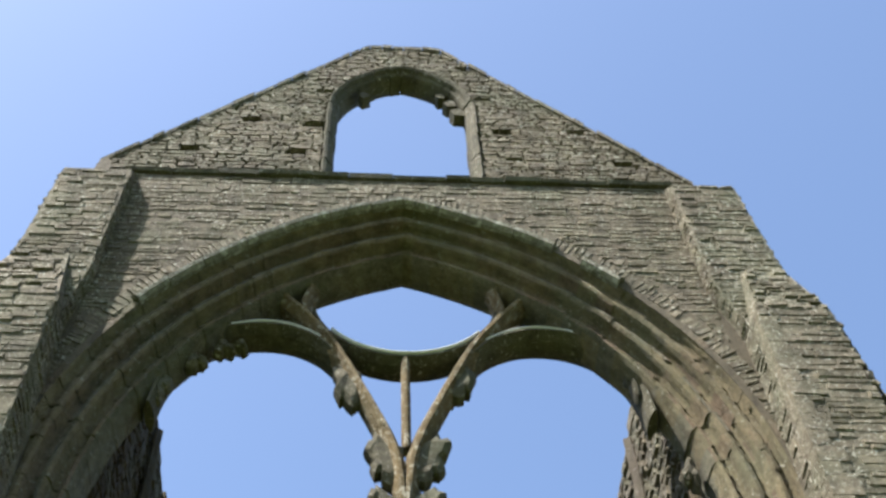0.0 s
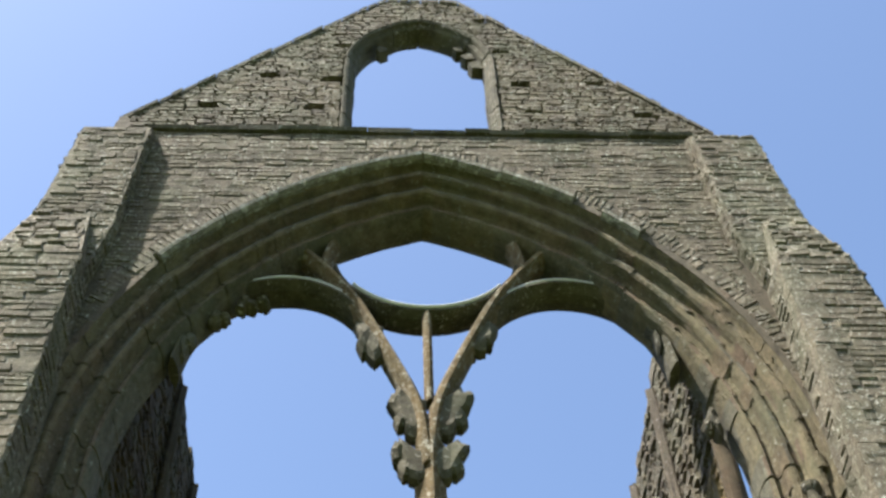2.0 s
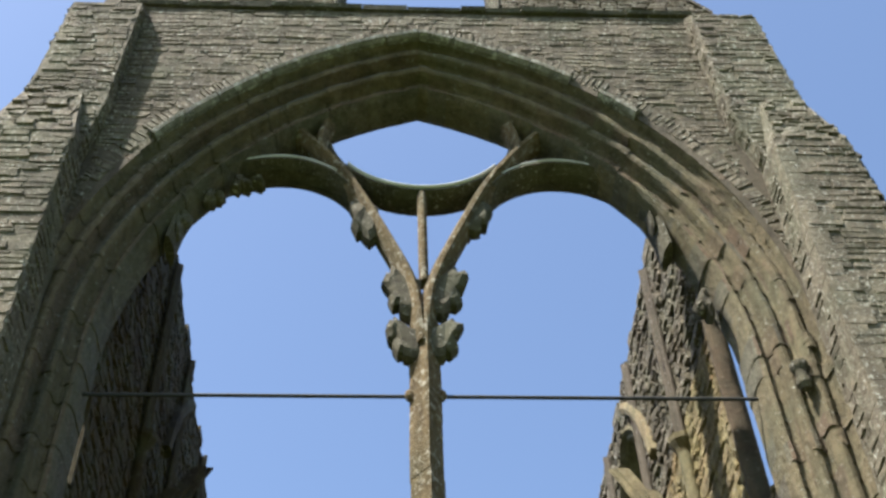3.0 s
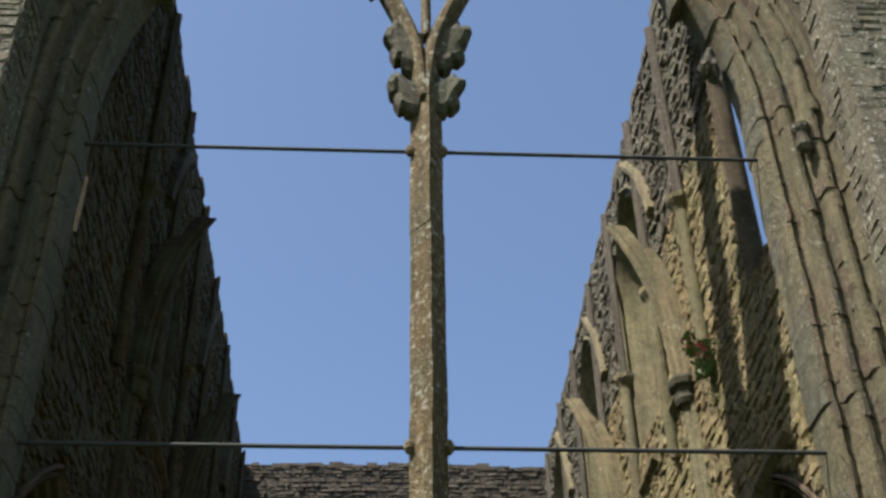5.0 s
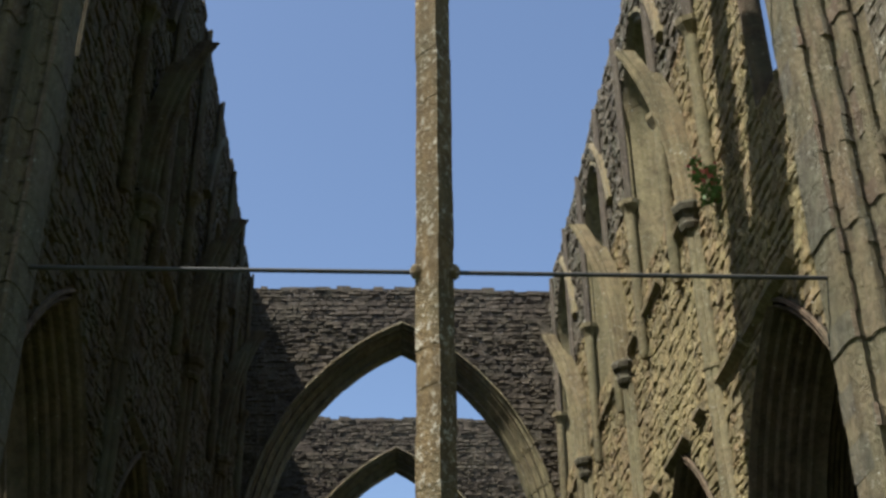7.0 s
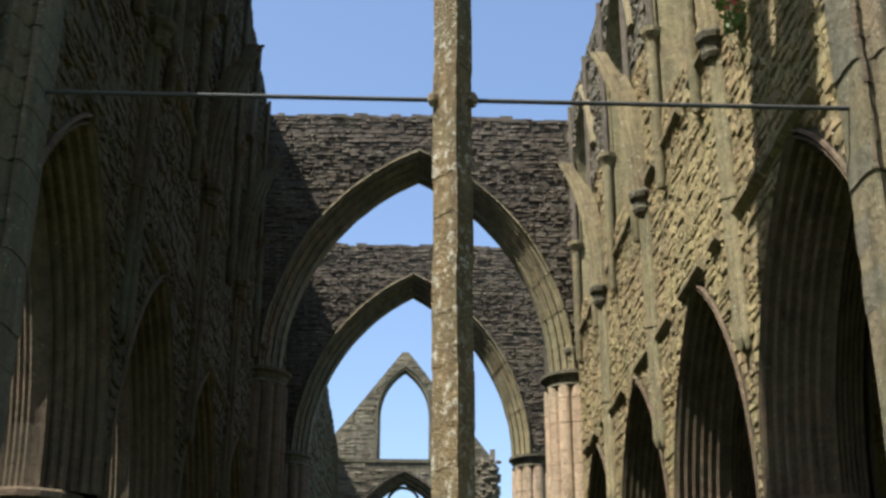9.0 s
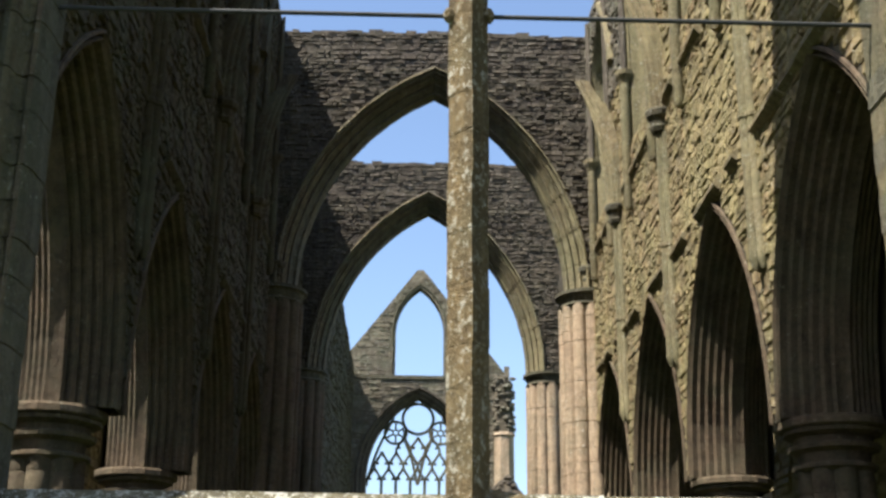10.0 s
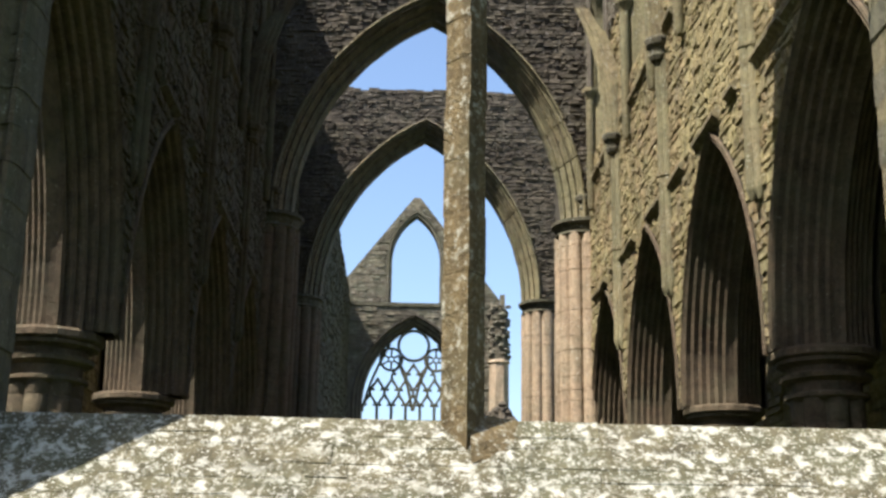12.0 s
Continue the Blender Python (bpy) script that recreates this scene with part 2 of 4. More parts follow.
def stones(mesh, u0, u1, v0, v1, inside, place, high=(0.11, 0.2), long=(0.22, 0.6), proud=(0.01, 0.06), gap=0.012, rng=None, pieces=None, apart=None, deep=0.02):
    """Coursed rubble: uneven blocks with their own edges, laid in wavering courses over the stretch where inside(u, v) holds."""
    rng = rng or random.Random(7)
    v = v0
    while v < v1:
        h = min(rng.uniform(*high), v1 - v)
        if h < 0.05:
            break
        u = u0 - rng.uniform(0, long[0])
        while u < u1:
            w = rng.uniform(*long) * (0.6 + 2.4 * h)
            a, b = max(u, u0), min(u + w, u1)
            u += w
            vm = v + h / 2
            steps = [a + (b - a) * i / 6 for i in range(7)]
            ok = [inside(s, vm) for s in steps]
            if not any(ok):
                continue
            if not all(ok):
                first = ok.index(True)
                last = first
                while last < 6 and ok[last + 1]:
                    last += 1
                a, b = steps[first], steps[last]
            if b - a < 0.06:
                continue
            p = rng.uniform(*proud)
            j = lambda k: rng.uniform(-k, k)
            wave = 0.02 * math.sin(1.7 * a + 5 * v)
            lo, hi = v + gap + wave, v + h - gap + wave
            q = [(a + gap, lo), (b - gap, lo), (b - gap, hi), (a + gap, hi)]
            i1, i2 = min(0.03, (b - a) * 0.2), min(0.025, h * 0.2)
            ins = [(i1, i2), (-i1, i2), (-i1, -i2), (i1, -i2)]
            k, even = min(1.0, h / 0.12), min(1.0, proud[1] / 0.06)
            back = [place(x + j(0.012), -deep, y + j(0.012) * k) for x, y in q]
            front = [place(x + dx * rng.uniform(0.2, 1.2) + j(0.014), max(-0.01, p + j(0.022) * even), y + dy * rng.uniform(0.2, 1.3) + j(0.014) * k) for (x, y), (dx, dy) in zip(q, ins)]
            target = mesh
            if pieces is not None and (apart is None or apart((a + b) / 2, vm)):
                target = Mesh()
                pieces.append(target)
            target.add(back + front, [(4, 5, 6, 7), (0, 1, 5, 4), (1, 2, 6, 5), (2, 3, 7, 6), (3, 0, 4, 7)])
        v += h
    return mesh


def column(mesh, section, levels, at=(0, 0)):
    """A plan section (x, y) carried up through levels (z, scale)."""
    mesh.tube([[(at[0] + x * s, at[1] + y * s, z) for x, y in section] for z, s in levels])


def ring_section(r, n=12):
    return [(r * math.cos(math.tau * i / n), r * math.sin(math.tau * i / n)) for i in range(n)]


def bar(mesh, line, wide, deep, n_flat=None):
    """A bar with a chamfered section along (x, z) points in the plane y = line's third value."""
    rings = []
    for i, (x, z, y) in enumerate(line):
        a, b = line[max(0, i - 1)], line[min(len(line) - 1, i + 1)]
        t = Vector((b[0] - a[0], b[1] - a[1])).normalized()
        nx, nz = -t.y, t.x
        h, d = wide / 2, deep / 2
        sec = [(0.25 * h, -d), (h, -d * 0.35), (h, d * 0.35), (0.3 * h, d), (-0.3 * h, d), (-h, d * 0.35), (-h, -d * 0.35), (-0.25 * h, -d)]
        rings.append([(x + nx * p, y + q, z + nz * p) for p, q in sec])
    mesh.tube(rings)


# ---- ground ----
g = Mesh()
g.box(-2500, 2500, -2500, 2500, -0.5, 0.0)
tagged(part("ground", g, GRASS), "mown green grass round the abbey ruin", "ground", kind="structure")

front = lambda u, d, z: (u, d, z)

# ---- east front ----
WIN = Arch(5.0, 14.8, 22.02, 2.9)
RO = 0.86
TOP = 24.0
wall_east = empty("wall_east", "tall ruined rubble gable wall with great pointed window", "wall", "structure")
m = Mesh()
arch_wall(m, WIN, RO, -6.3, 6.3, 2.2, TOP, 0.0, 1.5, front, 20)
m.box(-6.3, 6.3, 0.0, 1.5, -0.2, 2.2)
part("wall_core", m, MORTAR, wall_east)


def ring_place(s, t, r, n):
    """A point at the share t of the right or left arc, set out by r, n proud of the wall."""
    rad = WIN.a + WIN.c + r
    q = t * math.acos(WIN.c / rad)
    return (s * (rad * math.cos(q) - WIN.c), -n, WIN.zs + rad * math.sin(q))


pieces = []
m = stones(Mesh(), -5.6, 5.6, 10.0, TOP - 0.12, lambda u, z: not WIN.inside(u, z, RO + (0.46 if z > 15.8 else 0.12)), lambda u, n, z: (u, -n, z),
           (0.07, 0.17), (0.22, 0.7), (0.0, 0.026), 0.004, random.Random(1), pieces, lambda u, z: z > 22.8)
tagged(part("rubble_facing", m, RUBBLE, wall_east), kind="stuff")
m = stones(Mesh(), -5.6, 5.6, 0.0, 2.1, lambda u, z: True, lambda u, n, z: (u, -n, z), rng=random.Random(2))
tagged(part("rubble_facing", m, RUBBLE, wall_east), kind="stuff")
# relieving arch of small stones set on edge
rv = Mesh()
rng = random.Random(6)
for s in (1, -1):
    stones(rv, 0.98, 1.34, 0.9, 9.0, lambda u, v: True, lambda r, n, t, s=s: ring_place(s, t / 9.0, r, n), (0.07, 0.15), (1.0, 1.0), (0.0, 0.03), 0.006, rng)
tagged(part("relieving_arch", rv, RUBBLE, wall_east), kind="stuff")

# two orders of dressed stone: a chamfered face, deep hollows, bold rolls
ORDERS = ([(0.99, 0.0), (0.86, 0.0), (0.83, 0.06), (0.82, 0.17), (0.78, 0.22), (0.72, 0.22), (0.69, 0.16), (0.62, 0.14), (0.56, 0.17), (0.54, 0.25), (0.54, 0.36), (0.5, 0.42)],
          [(0.5, 0.42), (0.43, 0.41), (0.4, 0.36), (0.33, 0.34), (0.28, 0.38), (0.26, 0.47), (0.26, 0.58), (0.21, 0.65), (0.15, 0.64), (0.11, 0.59), (0.06, 0.61), (0.02, 0.7), (0.0, 0.86), (0.0, 1.3), (0.06, 1.4)])
m = Mesh()
WIN.moulding(m, [(r + 0.02, y + 0.02) for r, y in ORDERS[0] + ORDERS[1][1:]] + [(0.3, 1.42), (0.88, 1.5)], front, 22, 8)
part("window_arch_bed", m, ASHLAR, wall_east)
rng = random.Random(8)
blocks = arch_blocks(WIN, ORDERS[0], front, 0.34, rng, 0.5, 0.085) + arch_blocks(WIN, ORDERS[1], front, 0.4, rng, 0, 0.05)
for i, b in enumerate(blocks):
    if i == 22:
        continue  # fallen away
    part("arch_block", b.data("arch_block", ASHLAR, True), ASHLAR, wall_east)
# what is left of a shaft's capital on the jamb
m = Mesh()
column(m, ring_section(0.1, 10), [(13.7, 0.7), (13.78, 1.2), (13.86, 1.25), (13.9, 0.85), (14.02, 0.9), (14.1, 1.35), (14.18, 1.4), (14.24, 0.7)], (5.44, 0.2))
part("broken_capital", m, DRESSED, wall_east, "broken moulded capital")
# hood mould, broken away in places
hood = [(1.0, 0.03), (1.0, -0.1), (0.94, -0.15), (0.87, -0.13), (0.83, -0.04), (0.84, 0.06)]
rng = random.Random(9)
for b in arch_blocks(Arch(5.0, 14.8, 22.02, 14.8), hood, front, 0.7, rng):
    c = b.v[0]
    if (c[0] > 2.6 and rng.random() < 0.75) or rng.random() < 0.12 or (c[0] > 4.2 or c[0] < -5.3):
        continue
    part("hood_stone", b, HOODSTONE, wall_east)
rng = random.Random(10)
x = -5.6
while x < 5.55:
    w = min(rng.uniform(0.5, 1.1), 5.6 - x)
    m = Mesh()
    y0, z0, zt = -0.12 + rng.uniform(-0.02, 0.03), 23.9 + rng.uniform(-0.01, 0.01), 24.0 + rng.uniform(-0.02, 0.02)
    a, b = x + 0.005, x + w - 0.005
    m.add([(a, y0 + 0.04, z0), (b, y0 + 0.04, z0), (b, y0, zt), (a, y0, zt), (a, 0.45, zt + 0.2), (b, 0.45, zt + 0.2), (b, 0.45, z0), (a, 0.45, z0)],
          [(0, 1, 2, 3), (3, 2, 5, 4), (4, 5, 6, 7), (0, 7, 6, 1), (0, 3, 4, 7), (1, 2, 5, 6)])
    part("string_course_stone", m, DRESSED, wall_east)
    x += w

# sloping sill
SF, SB = Vector((0, -0.2, 2.2)), Vector((0, 1.1, 3.42))
m = Mesh()
m.add([(-5.95, 1.9, 1.9), (5.95, 1.9, 1.9), (5.95, 1.9, 3.3), (-5.95, 1.9, 3.3), (-5.95, SB.y, SB.z), (5.95, SB.y, SB.z), (5.95, SF.y, SF.z), (-5.95, SF.y, SF.z), (-5.95, SF.y, 1.9), (5.95, SF.y, 1.9)],
      [(0, 1, 2, 3), (3, 2, 5, 4), (4, 5, 6, 7), (7, 6, 9, 8), (8, 9, 1, 0)])
part("sill_core", m, SILLSTONE, wall_east)
SL = (SB - SF).normalized()
SN = Vector((0, -SL.z, SL.y))
slope = lambda u, n, v: tuple(Vector((u, SF.y, SF.z)) + SL * v + SN * n)
sill = []
stones(Mesh(), -5.9, 5.9, 0.0, (SB - SF).length, lambda u, z: True, slope, (0.15, 0.4), (0.35, 1.3), (0.004, 0.014), 0.003, random.Random(3), sill)


def buttress(side):
    b = empty("buttress", "stepped corner buttress of coursed rubble with sloping set-off", "buttress", group="corner buttresses")
    c = Mesh()
    xi = 5.42
    k = 5.7 if side < 0 else 5.86
    out = lambda z: 6.72 + 0.065 * (23.6 - z)
    edge = lambda z: 7.12 + (0.085 * (18.9 - z) if z > 13 else 0.5)
    up, lo = -0.36, -0.8
    # the inner edge of the upper stage dies back on to the lower stage
    inner = lambda z: xi + 0.03 * (23.4 - z) if z > 19.9 else xi + 0.105 + (k - xi - 0.105) * (19.9 - z) / 1.3
    rim = [(inner(23.4), 23.4), (inner(19.9), 19.9), (k, 18.6), (out(18.6), 18.6), (out(23.4), 23.4)]
    c.tube([[(side * x, y, z) for x, z in rim] for y in (up, 1.88)])
    c.tube([[(side * x, y, z) for y, z in ((up, 23.4), (0.1, 23.95), (1.88, 23.95), (1.88, 23.4))] for x in (xi, out(23.4))])
    # lower stage with a sloping head, wider to the outside
    c.add([(side * k, lo, 0), (side * 7.6, lo, 0), (side * 7.6, 1.9, 0), (side * k, 1.9, 0),
           (side * k, lo, 18.5), (side * 7.15, lo, 18.5), (side * 7.15, 1.9, 18.5), (side * k, 1.9, 18.5),
           (side * (k + 0.28), up + 0.02, 20.4), (side * 6.93, up + 0.02, 20.4), (side * 6.93, 1.9, 20.4), (side * (k + 0.28), 1.9, 20.4)],
          [(0, 1, 5, 4), (1, 2, 6, 5), (0, 4, 7, 3), (4, 5, 9, 8), (5, 6, 10, 9), (4, 8, 11, 7), (8, 9, 10, 11)])
    part("buttress_core", c, RUBBLE, b)
    rr = random.Random(11 + side)
    yes = lambda u, z: True
    fc = Mesh()
    lay(b, RUBBLE, xi, 7.05, 18.7, 23.42, lambda u, z: inner(z) < u < out(z), lambda u, q, z: (side * u, up - q, z), (0.08, 0.18), (0.25, 0.7), (0.0, 0.032), 0.004, rr, lambda u, z: z)
    lay(b, RUBBLE, k, 7.7, 0.0, 18.5, lambda u, z: u < edge(z), lambda u, q, z: (side * u, lo - q, z), (0.09, 0.2), (0.25, 0.8), (0.0, 0.035), 0.005, rr, lambda u, z: -z, 200)
    stones(fc, lo, 0.0, 0.0, 18.5, yes, lambda u, q, z: (side * (k - q), u, z), (0.14, 0.24), (0.25, 0.5), (0.0, 0.03), 0.01, rr)
    stones(fc, up, 0.0, 18.7, 23.42, yes, lambda u, q, z: (side * (inner(z) - q), u, z), (0.14, 0.24), (0.2, 0.4), (0.0, 0.03), 0.01, rr)
    stones(fc, lo, 1.9, 0.0, 18.5, yes, lambda u, q, z: (side * (edge(z) + q), u, z), rng=rr)
    stones(fc, up, 1.8, 19.5, 23.4, yes, lambda u, q, z: (side * (out(z) + q), u, z), rng=rr)
    sl = Vector((0, up + 0.02 - lo, 1.9))
    ln = sl.length
    sl.normalize()
    sn = Vector((0, -sl.z, sl.y))
    stones(fc, k, 7.15, 0.0, ln, lambda u, v: k + 0.28 * v / ln < u < 7.15 - 0.22 * v / ln, lambda u, q, v: tuple(Vector((side * u, lo, 18.5)) + sl * v + sn * q), (0.12, 0.2), (0.25, 0.5), (0.0, 0.07), 0.01, rr)
    tagged(part("rubble_facing", fc, RUBBLE, b), kind="stuff")
    # dressed quoins down the inner edge of the lower stage
    z = 2.0
    i = 0
    while z < 18.2 and side > 0:
        h = rr.uniform(0.28, 0.42)
        w = 0.42 if i % 2 else 0.26
        q = Mesh()
        q.box(*sorted((side * (k - 0.03), side * (k + w))), lo - 0.03, lo + 0.3, z + 0.006, z + h - 0.006)
        part("quoin", q, RUBBLE, b)
        z += h
        i += 1


buttress(-1)
buttress(1)

# ---- gable above the string course ----
GW = Arch(1.52, 28.1, 30.25, 24.0)
gable = empty("gable", "tapering rubble gable with a broken pointed window", "gable", "structure")
GY = 0.4
gtop = lambda u: min(31.7, 31.7 - 1.18 * (-0.85 - u) if u < 0 else 31.75 - 1.275 * (u - 0.9))
m = Mesh()
arch_wall(m, GW, 0.2, -6.45, 6.35, 24.0, gtop, GY + 0.15, GY + 0.68, front, 16)
part("wall_core", m, MORTAR, gable)
HOLES = ((-2.02, 27.2), (-2.35, 25.85), (-4.66, 25.85), (-3.45, 27.35), (2.3, 27.1), (2.5, 25.75), (4.02, 27.2), (4.93, 25.7), (1.6, 30.5), (1.95, 28.75), (-1.85, 28.95))
lay(gable, RUBBLE, -6.4, 6.3, 24.05, 31.75, lambda u, z: z < gtop(u) - 0.04 and not GW.inside(u, z, 0.22) and not any(abs(u - a) < 0.17 and abs(z - b) < 0.12 for a, b in HOLES),
    lambda u, n, z: (u, GY - n, z), (0.07, 0.16), (0.2, 0.6), (0.0, 0.022), 0.003, random.Random(4), lambda u, z: z, 300, 0.17)
rng = random.Random(12)
for b in arch_blocks(GW, [(0.23, GY - 0.05), (0.2, GY - 0.07), (0.13, GY - 0.03), (0.09, GY + 0.06), (0.02, GY + 0.12), (0.0, GY + 0.2), (0.0, GY + 0.5), (0.05, GY + 0.68)], front, 0.5, rng):
    part("arch_block", b, DRESSED, gable)
for x, z, a, w in ((-0.9, 29.25, -0.5, 0.15), (1.2, 28.95, 0.6, 0.17), (1.38, 28.5, 0.4, 0.2), (0.98, 29.35, 0.5, 0.13)):
    m = Mesh()
    m.tube([[(x + w * math.cos(a + q) * k, GY + 0.38 + d, z + 1.1 * w * math.sin(a + q) * k) for q, k in ((0.4, 1), (1.3, 0.8), (2.4, 1.1), (3.6, 0.9), (5.0, 1.05))] for d in (-0.16, 0.0, 0.16)])
    part("cusp_stub", m, DRESSED, gable)
# thin ragged coping down both slopes
m = Mesh()
rng = random.Random(13)
u = -6.45
while u < 6.3:
    w = rng.uniform(0.18, 0.5)
    a, b, k = gtop(u), gtop(u + w), rng.uniform(-0.02, 0.05)
    y0 = GY - 0.06 + rng.uniform(-0.03, 0.03)
    m.tube([[(x, y0, z + k), (x, GY + 0.68, z + k), (x, GY + 0.68, z - 0.14), (x, y0 + 0.02, z - 0.12)] for x, z in ((u + 0.01, a), (u + w - 0.01, b))])
    u += w
tagged(part("coping", m, RUBBLE, gable), kind="stuff")
m = Mesh()
m.tube([[(-6.42 + a, 0.2, 24.1 + q), (-6.42 + a, 0.6, 24.1 + q), (-6.08 - a, 0.6, 24.1 + q), (-6.08 - a, 0.2, 24.1 + q)] for a, q in ((0, 0), (0.02, 0.5), (0.1, 0.75))])
part("kneeler", m, DARKRUBBLE, gable)

# ---- great window tracery ----
window = empty("window_1", "great traceried east window with one tall surviving mullion", "window", "structure")
TY = 1.0
z = 3.05
rng = random.Random(5)
sec = [(0.05, -0.3), (-0.22, 0.02), (-0.22, 0.12), (-0.08, 0.32), (0.1, 0.32), (0.26, 0.12), (0.26, 0.02)]
while z < 15.5:
    h = rng.uniform(0.45, 0.85)
    m = Mesh()
    column(m, sec, [(z + 0.003, 0.985), (z + 0.02, 1), (z + h - 0.02, 1), (z + h - 0.003, 0.985)], (rng.uniform(-0.008, 0.008), TY + rng.uniform(-0.008, 0.008)))
    part("mullion_block", m, MULLION, window)
    z += h


m = Mesh()
m.add([(0.1, 0.5, 2.9), (0.7, 0.8, 3.1), (0.75, 1.1, 3.4), (0.1, 1.1, 3.4), (0.1, 0.6, 3.1), (0.4, 0.8, 3.22), (0.6, 1.08, 3.44), (0.1, 1.08, 3.5)],
      [(0, 1, 5, 4), (1, 2, 6, 5), (2, 3, 7, 6), (3, 0, 4, 7), (4, 5, 6, 7)])
part("mullion_stool", m, MULLION, window, "mossy wedge of stone beside the mullion foot")


def smooth_line(points, n=5):
    """A smooth line through a few points."""
    out = []
    p = [points[0], *points, points[-1]]
    for i in range(1, len(p) - 2):
        for k in range(n):
            t = k / n
            out.append(tuple(0.5 * (2 * b + (c - a) * t + (2 * a - 5 * b + 4 * c - d) * t * t + (3 * b - a - 3 * c + d) * t ** 3) for a, b, c, d in zip(p[i - 1], p[i], p[i + 1], p[i + 2])))
    return out + [points[-1]]


def bent(points, y):
    return [(x, z, y) for x, z in smooth_line(points)]


ARM = ((0.02, 15.2), (0.11, 16.25), (0.28, 16.95), (0.52, 17.6), (0.88, 18.5), (1.27, 19.4), (1.62, 19.98), (1.95, 20.45), (2.5, 21.1))
for s in (-1, 1):
    m = Mesh()
    bar(m, bent([(s * x, z) for x, z in ARM], 1.02), 0.27, 0.62)
    part("tracery_arm", m, MULLION, window)
    m = Mesh()
    bar(m, bent([(s * x, z) for x, z in ((1.58, 19.9), (1.82, 20.4), (1.78, 20.95), (1.62, 21.5))], 1.02), 0.24, 0.55)
    part("tracery_arm", m, MULLION, window)
    m = Mesh()
    head = ((4.25, 17.7), (4.12, 18.6), (3.75, 19.4), (3.15, 19.85), (2.5, 19.97), (1.95, 19.85), (1.45, 19.5), (1.05, 18.9), (0.85, 18.4))
    bar(m, bent([(s * x, z - 0.02) for x, z in head], 1.14), 0.17, 0.68)
    part("light_head", m, DRESSED, window)
m = Mesh()
bar(m, [(1.72 * math.cos(a) + 0.04, 20.8 + 1.72 * math.sin(a), 1.12) for a in [math.pi * (1.06 + 0.88 * i / 22) for i in range(23)]], 0.15, 0.6)
part("oculus_ring", m, DRESSED, window)
# thin pale strips paint the sunlit front edges of ring and heads
EDGELIGHT = plain("pale_edge_light", (0.62, 0.63, 0.62), 0.55)
m = Mesh()
bar(m, [(1.65 * math.cos(a) + 0.04, 20.8 + 1.65 * math.sin(a), 0.84) for a in [math.pi * (1.2 + 0.6 * i / 22) for i in range(23)]], 0.045, 0.12)
part("sunlit_edge", m, EDGELIGHT, window, "thin pale strip standing in for a sunlit edge")
for s in (-1, 1):
    m = Mesh()
    bar(m, [(x, z + 0.05, y) for x, z, y in bent([(s * x, z) for x, z in ((3.35, 19.72), (3.0, 19.88), (2.5, 19.97), (1.95, 19.85), (1.5, 19.55))], 0.85)], 0.04, 0.12)
    part("sunlit_edge", m, EDGELIGHT, window, "thin pale strip standing in for a sunlit edge")
m = Mesh()
bar(m, [(0.03, 16.7, 0.95), (0.03, 17.8, 0.95), (0.03, 19.1, 0.95)], 0.16, 0.26)
part("stub_bar", m, MULLION, window)


def cusp(x, z, out, up, size, seed):
    """A broken leafy cusp that springs from a bar: ragged lobes with thickness."""
    r = random.Random(seed)
    c = Mesh()
    n = 22
    lobes = [0.82 + 0.24 * math.sin(3 * math.tau * i / n + seed) + r.uniform(-0.12, 0.12) for i in range(n)]
    rings = []
    for d, k in ((-0.17, 0.55), (-0.1, 0.95), (0.06, 1.08), (0.16, 0.75)):
        rings.append([(x + out * size * 0.75 * lobes[i] * k * math.cos(math.tau * i / n), 1.02 + d + 0.04 * r.uniform(-1, 1), z + up * size * lobes[i] * k * math.sin(math.tau * i / n)) for i in range(n)])
    c.tube(rings)
    part("cusp_stub", c, DRESSED, window)


def leaf_cusp(x, z, way, wide, tall, seed):
    """A broken foliate cusp like a ragged ear: rooted along the bar, its lobes turned outwards and down."""
    r = random.Random(seed)
    edge = [(-0.25, -0.42), (0.12, -0.5), (0.34, -0.44), (0.42, -0.3), (0.62, -0.34), (0.8, -0.16), (0.72, -0.02), (0.86, 0.08), (1.0, 0.26), (0.9, 0.38), (0.74, 0.36), (0.66, 0.5), (0.4, 0.34), (0.1, 0.26), (-0.25, 0.2)]
    edge = [(a + r.uniform(-0.06, 0.06), b + r.uniform(-0.04, 0.04)) for a, b in edge]
    c = Mesh()
    rings = []
    for d, k in ((-0.2, 0.7), (-0.13, 0.98), (0.0, 1.04), (0.1, 0.96), (0.17, 0.7)):
        rings.append([(x + way * wide * (0.3 + (a - 0.3) * k), 1.0 + d + 0.06 * a * math.sin(7 * b + seed), z + tall * b * k) for a, b in edge])
    c.tube(rings)
    part("cusp", c, DRESSED, window, "worn carved leaf cusp")


for i, row in enumerate(((-0.16, 16.45, -1, 0.5, 1.15), (-0.14, 15.35, -1, 0.46, 0.95), (0.22, 16.5, 1, 0.52, 1.2), (0.16, 15.4, 1, 0.46, 0.9),
                         (-0.84, 18.35, -1, 0.42, 1.25), (0.9, 18.45, 1, 0.36, 0.95))):
    leaf_cusp(*row, 70 + i)
for i, (x, z, o, u, k) in enumerate(((4.05, 18.75, 0.8, 2.2, 0.22), (-4.12, 18.25, 0.9, 1.5, 0.24), (-3.66, 18.95, 1.5, 1.0, 0.2), (-3.2, 19.36, 1.6, 1.0, 0.18), (-2.9, 19.42, 1.2, 0.8, 0.15), (4.6, 16.3, 0.9, 1.4, 0.25))):
    cusp(x, z, o, u, k, 37 + i)

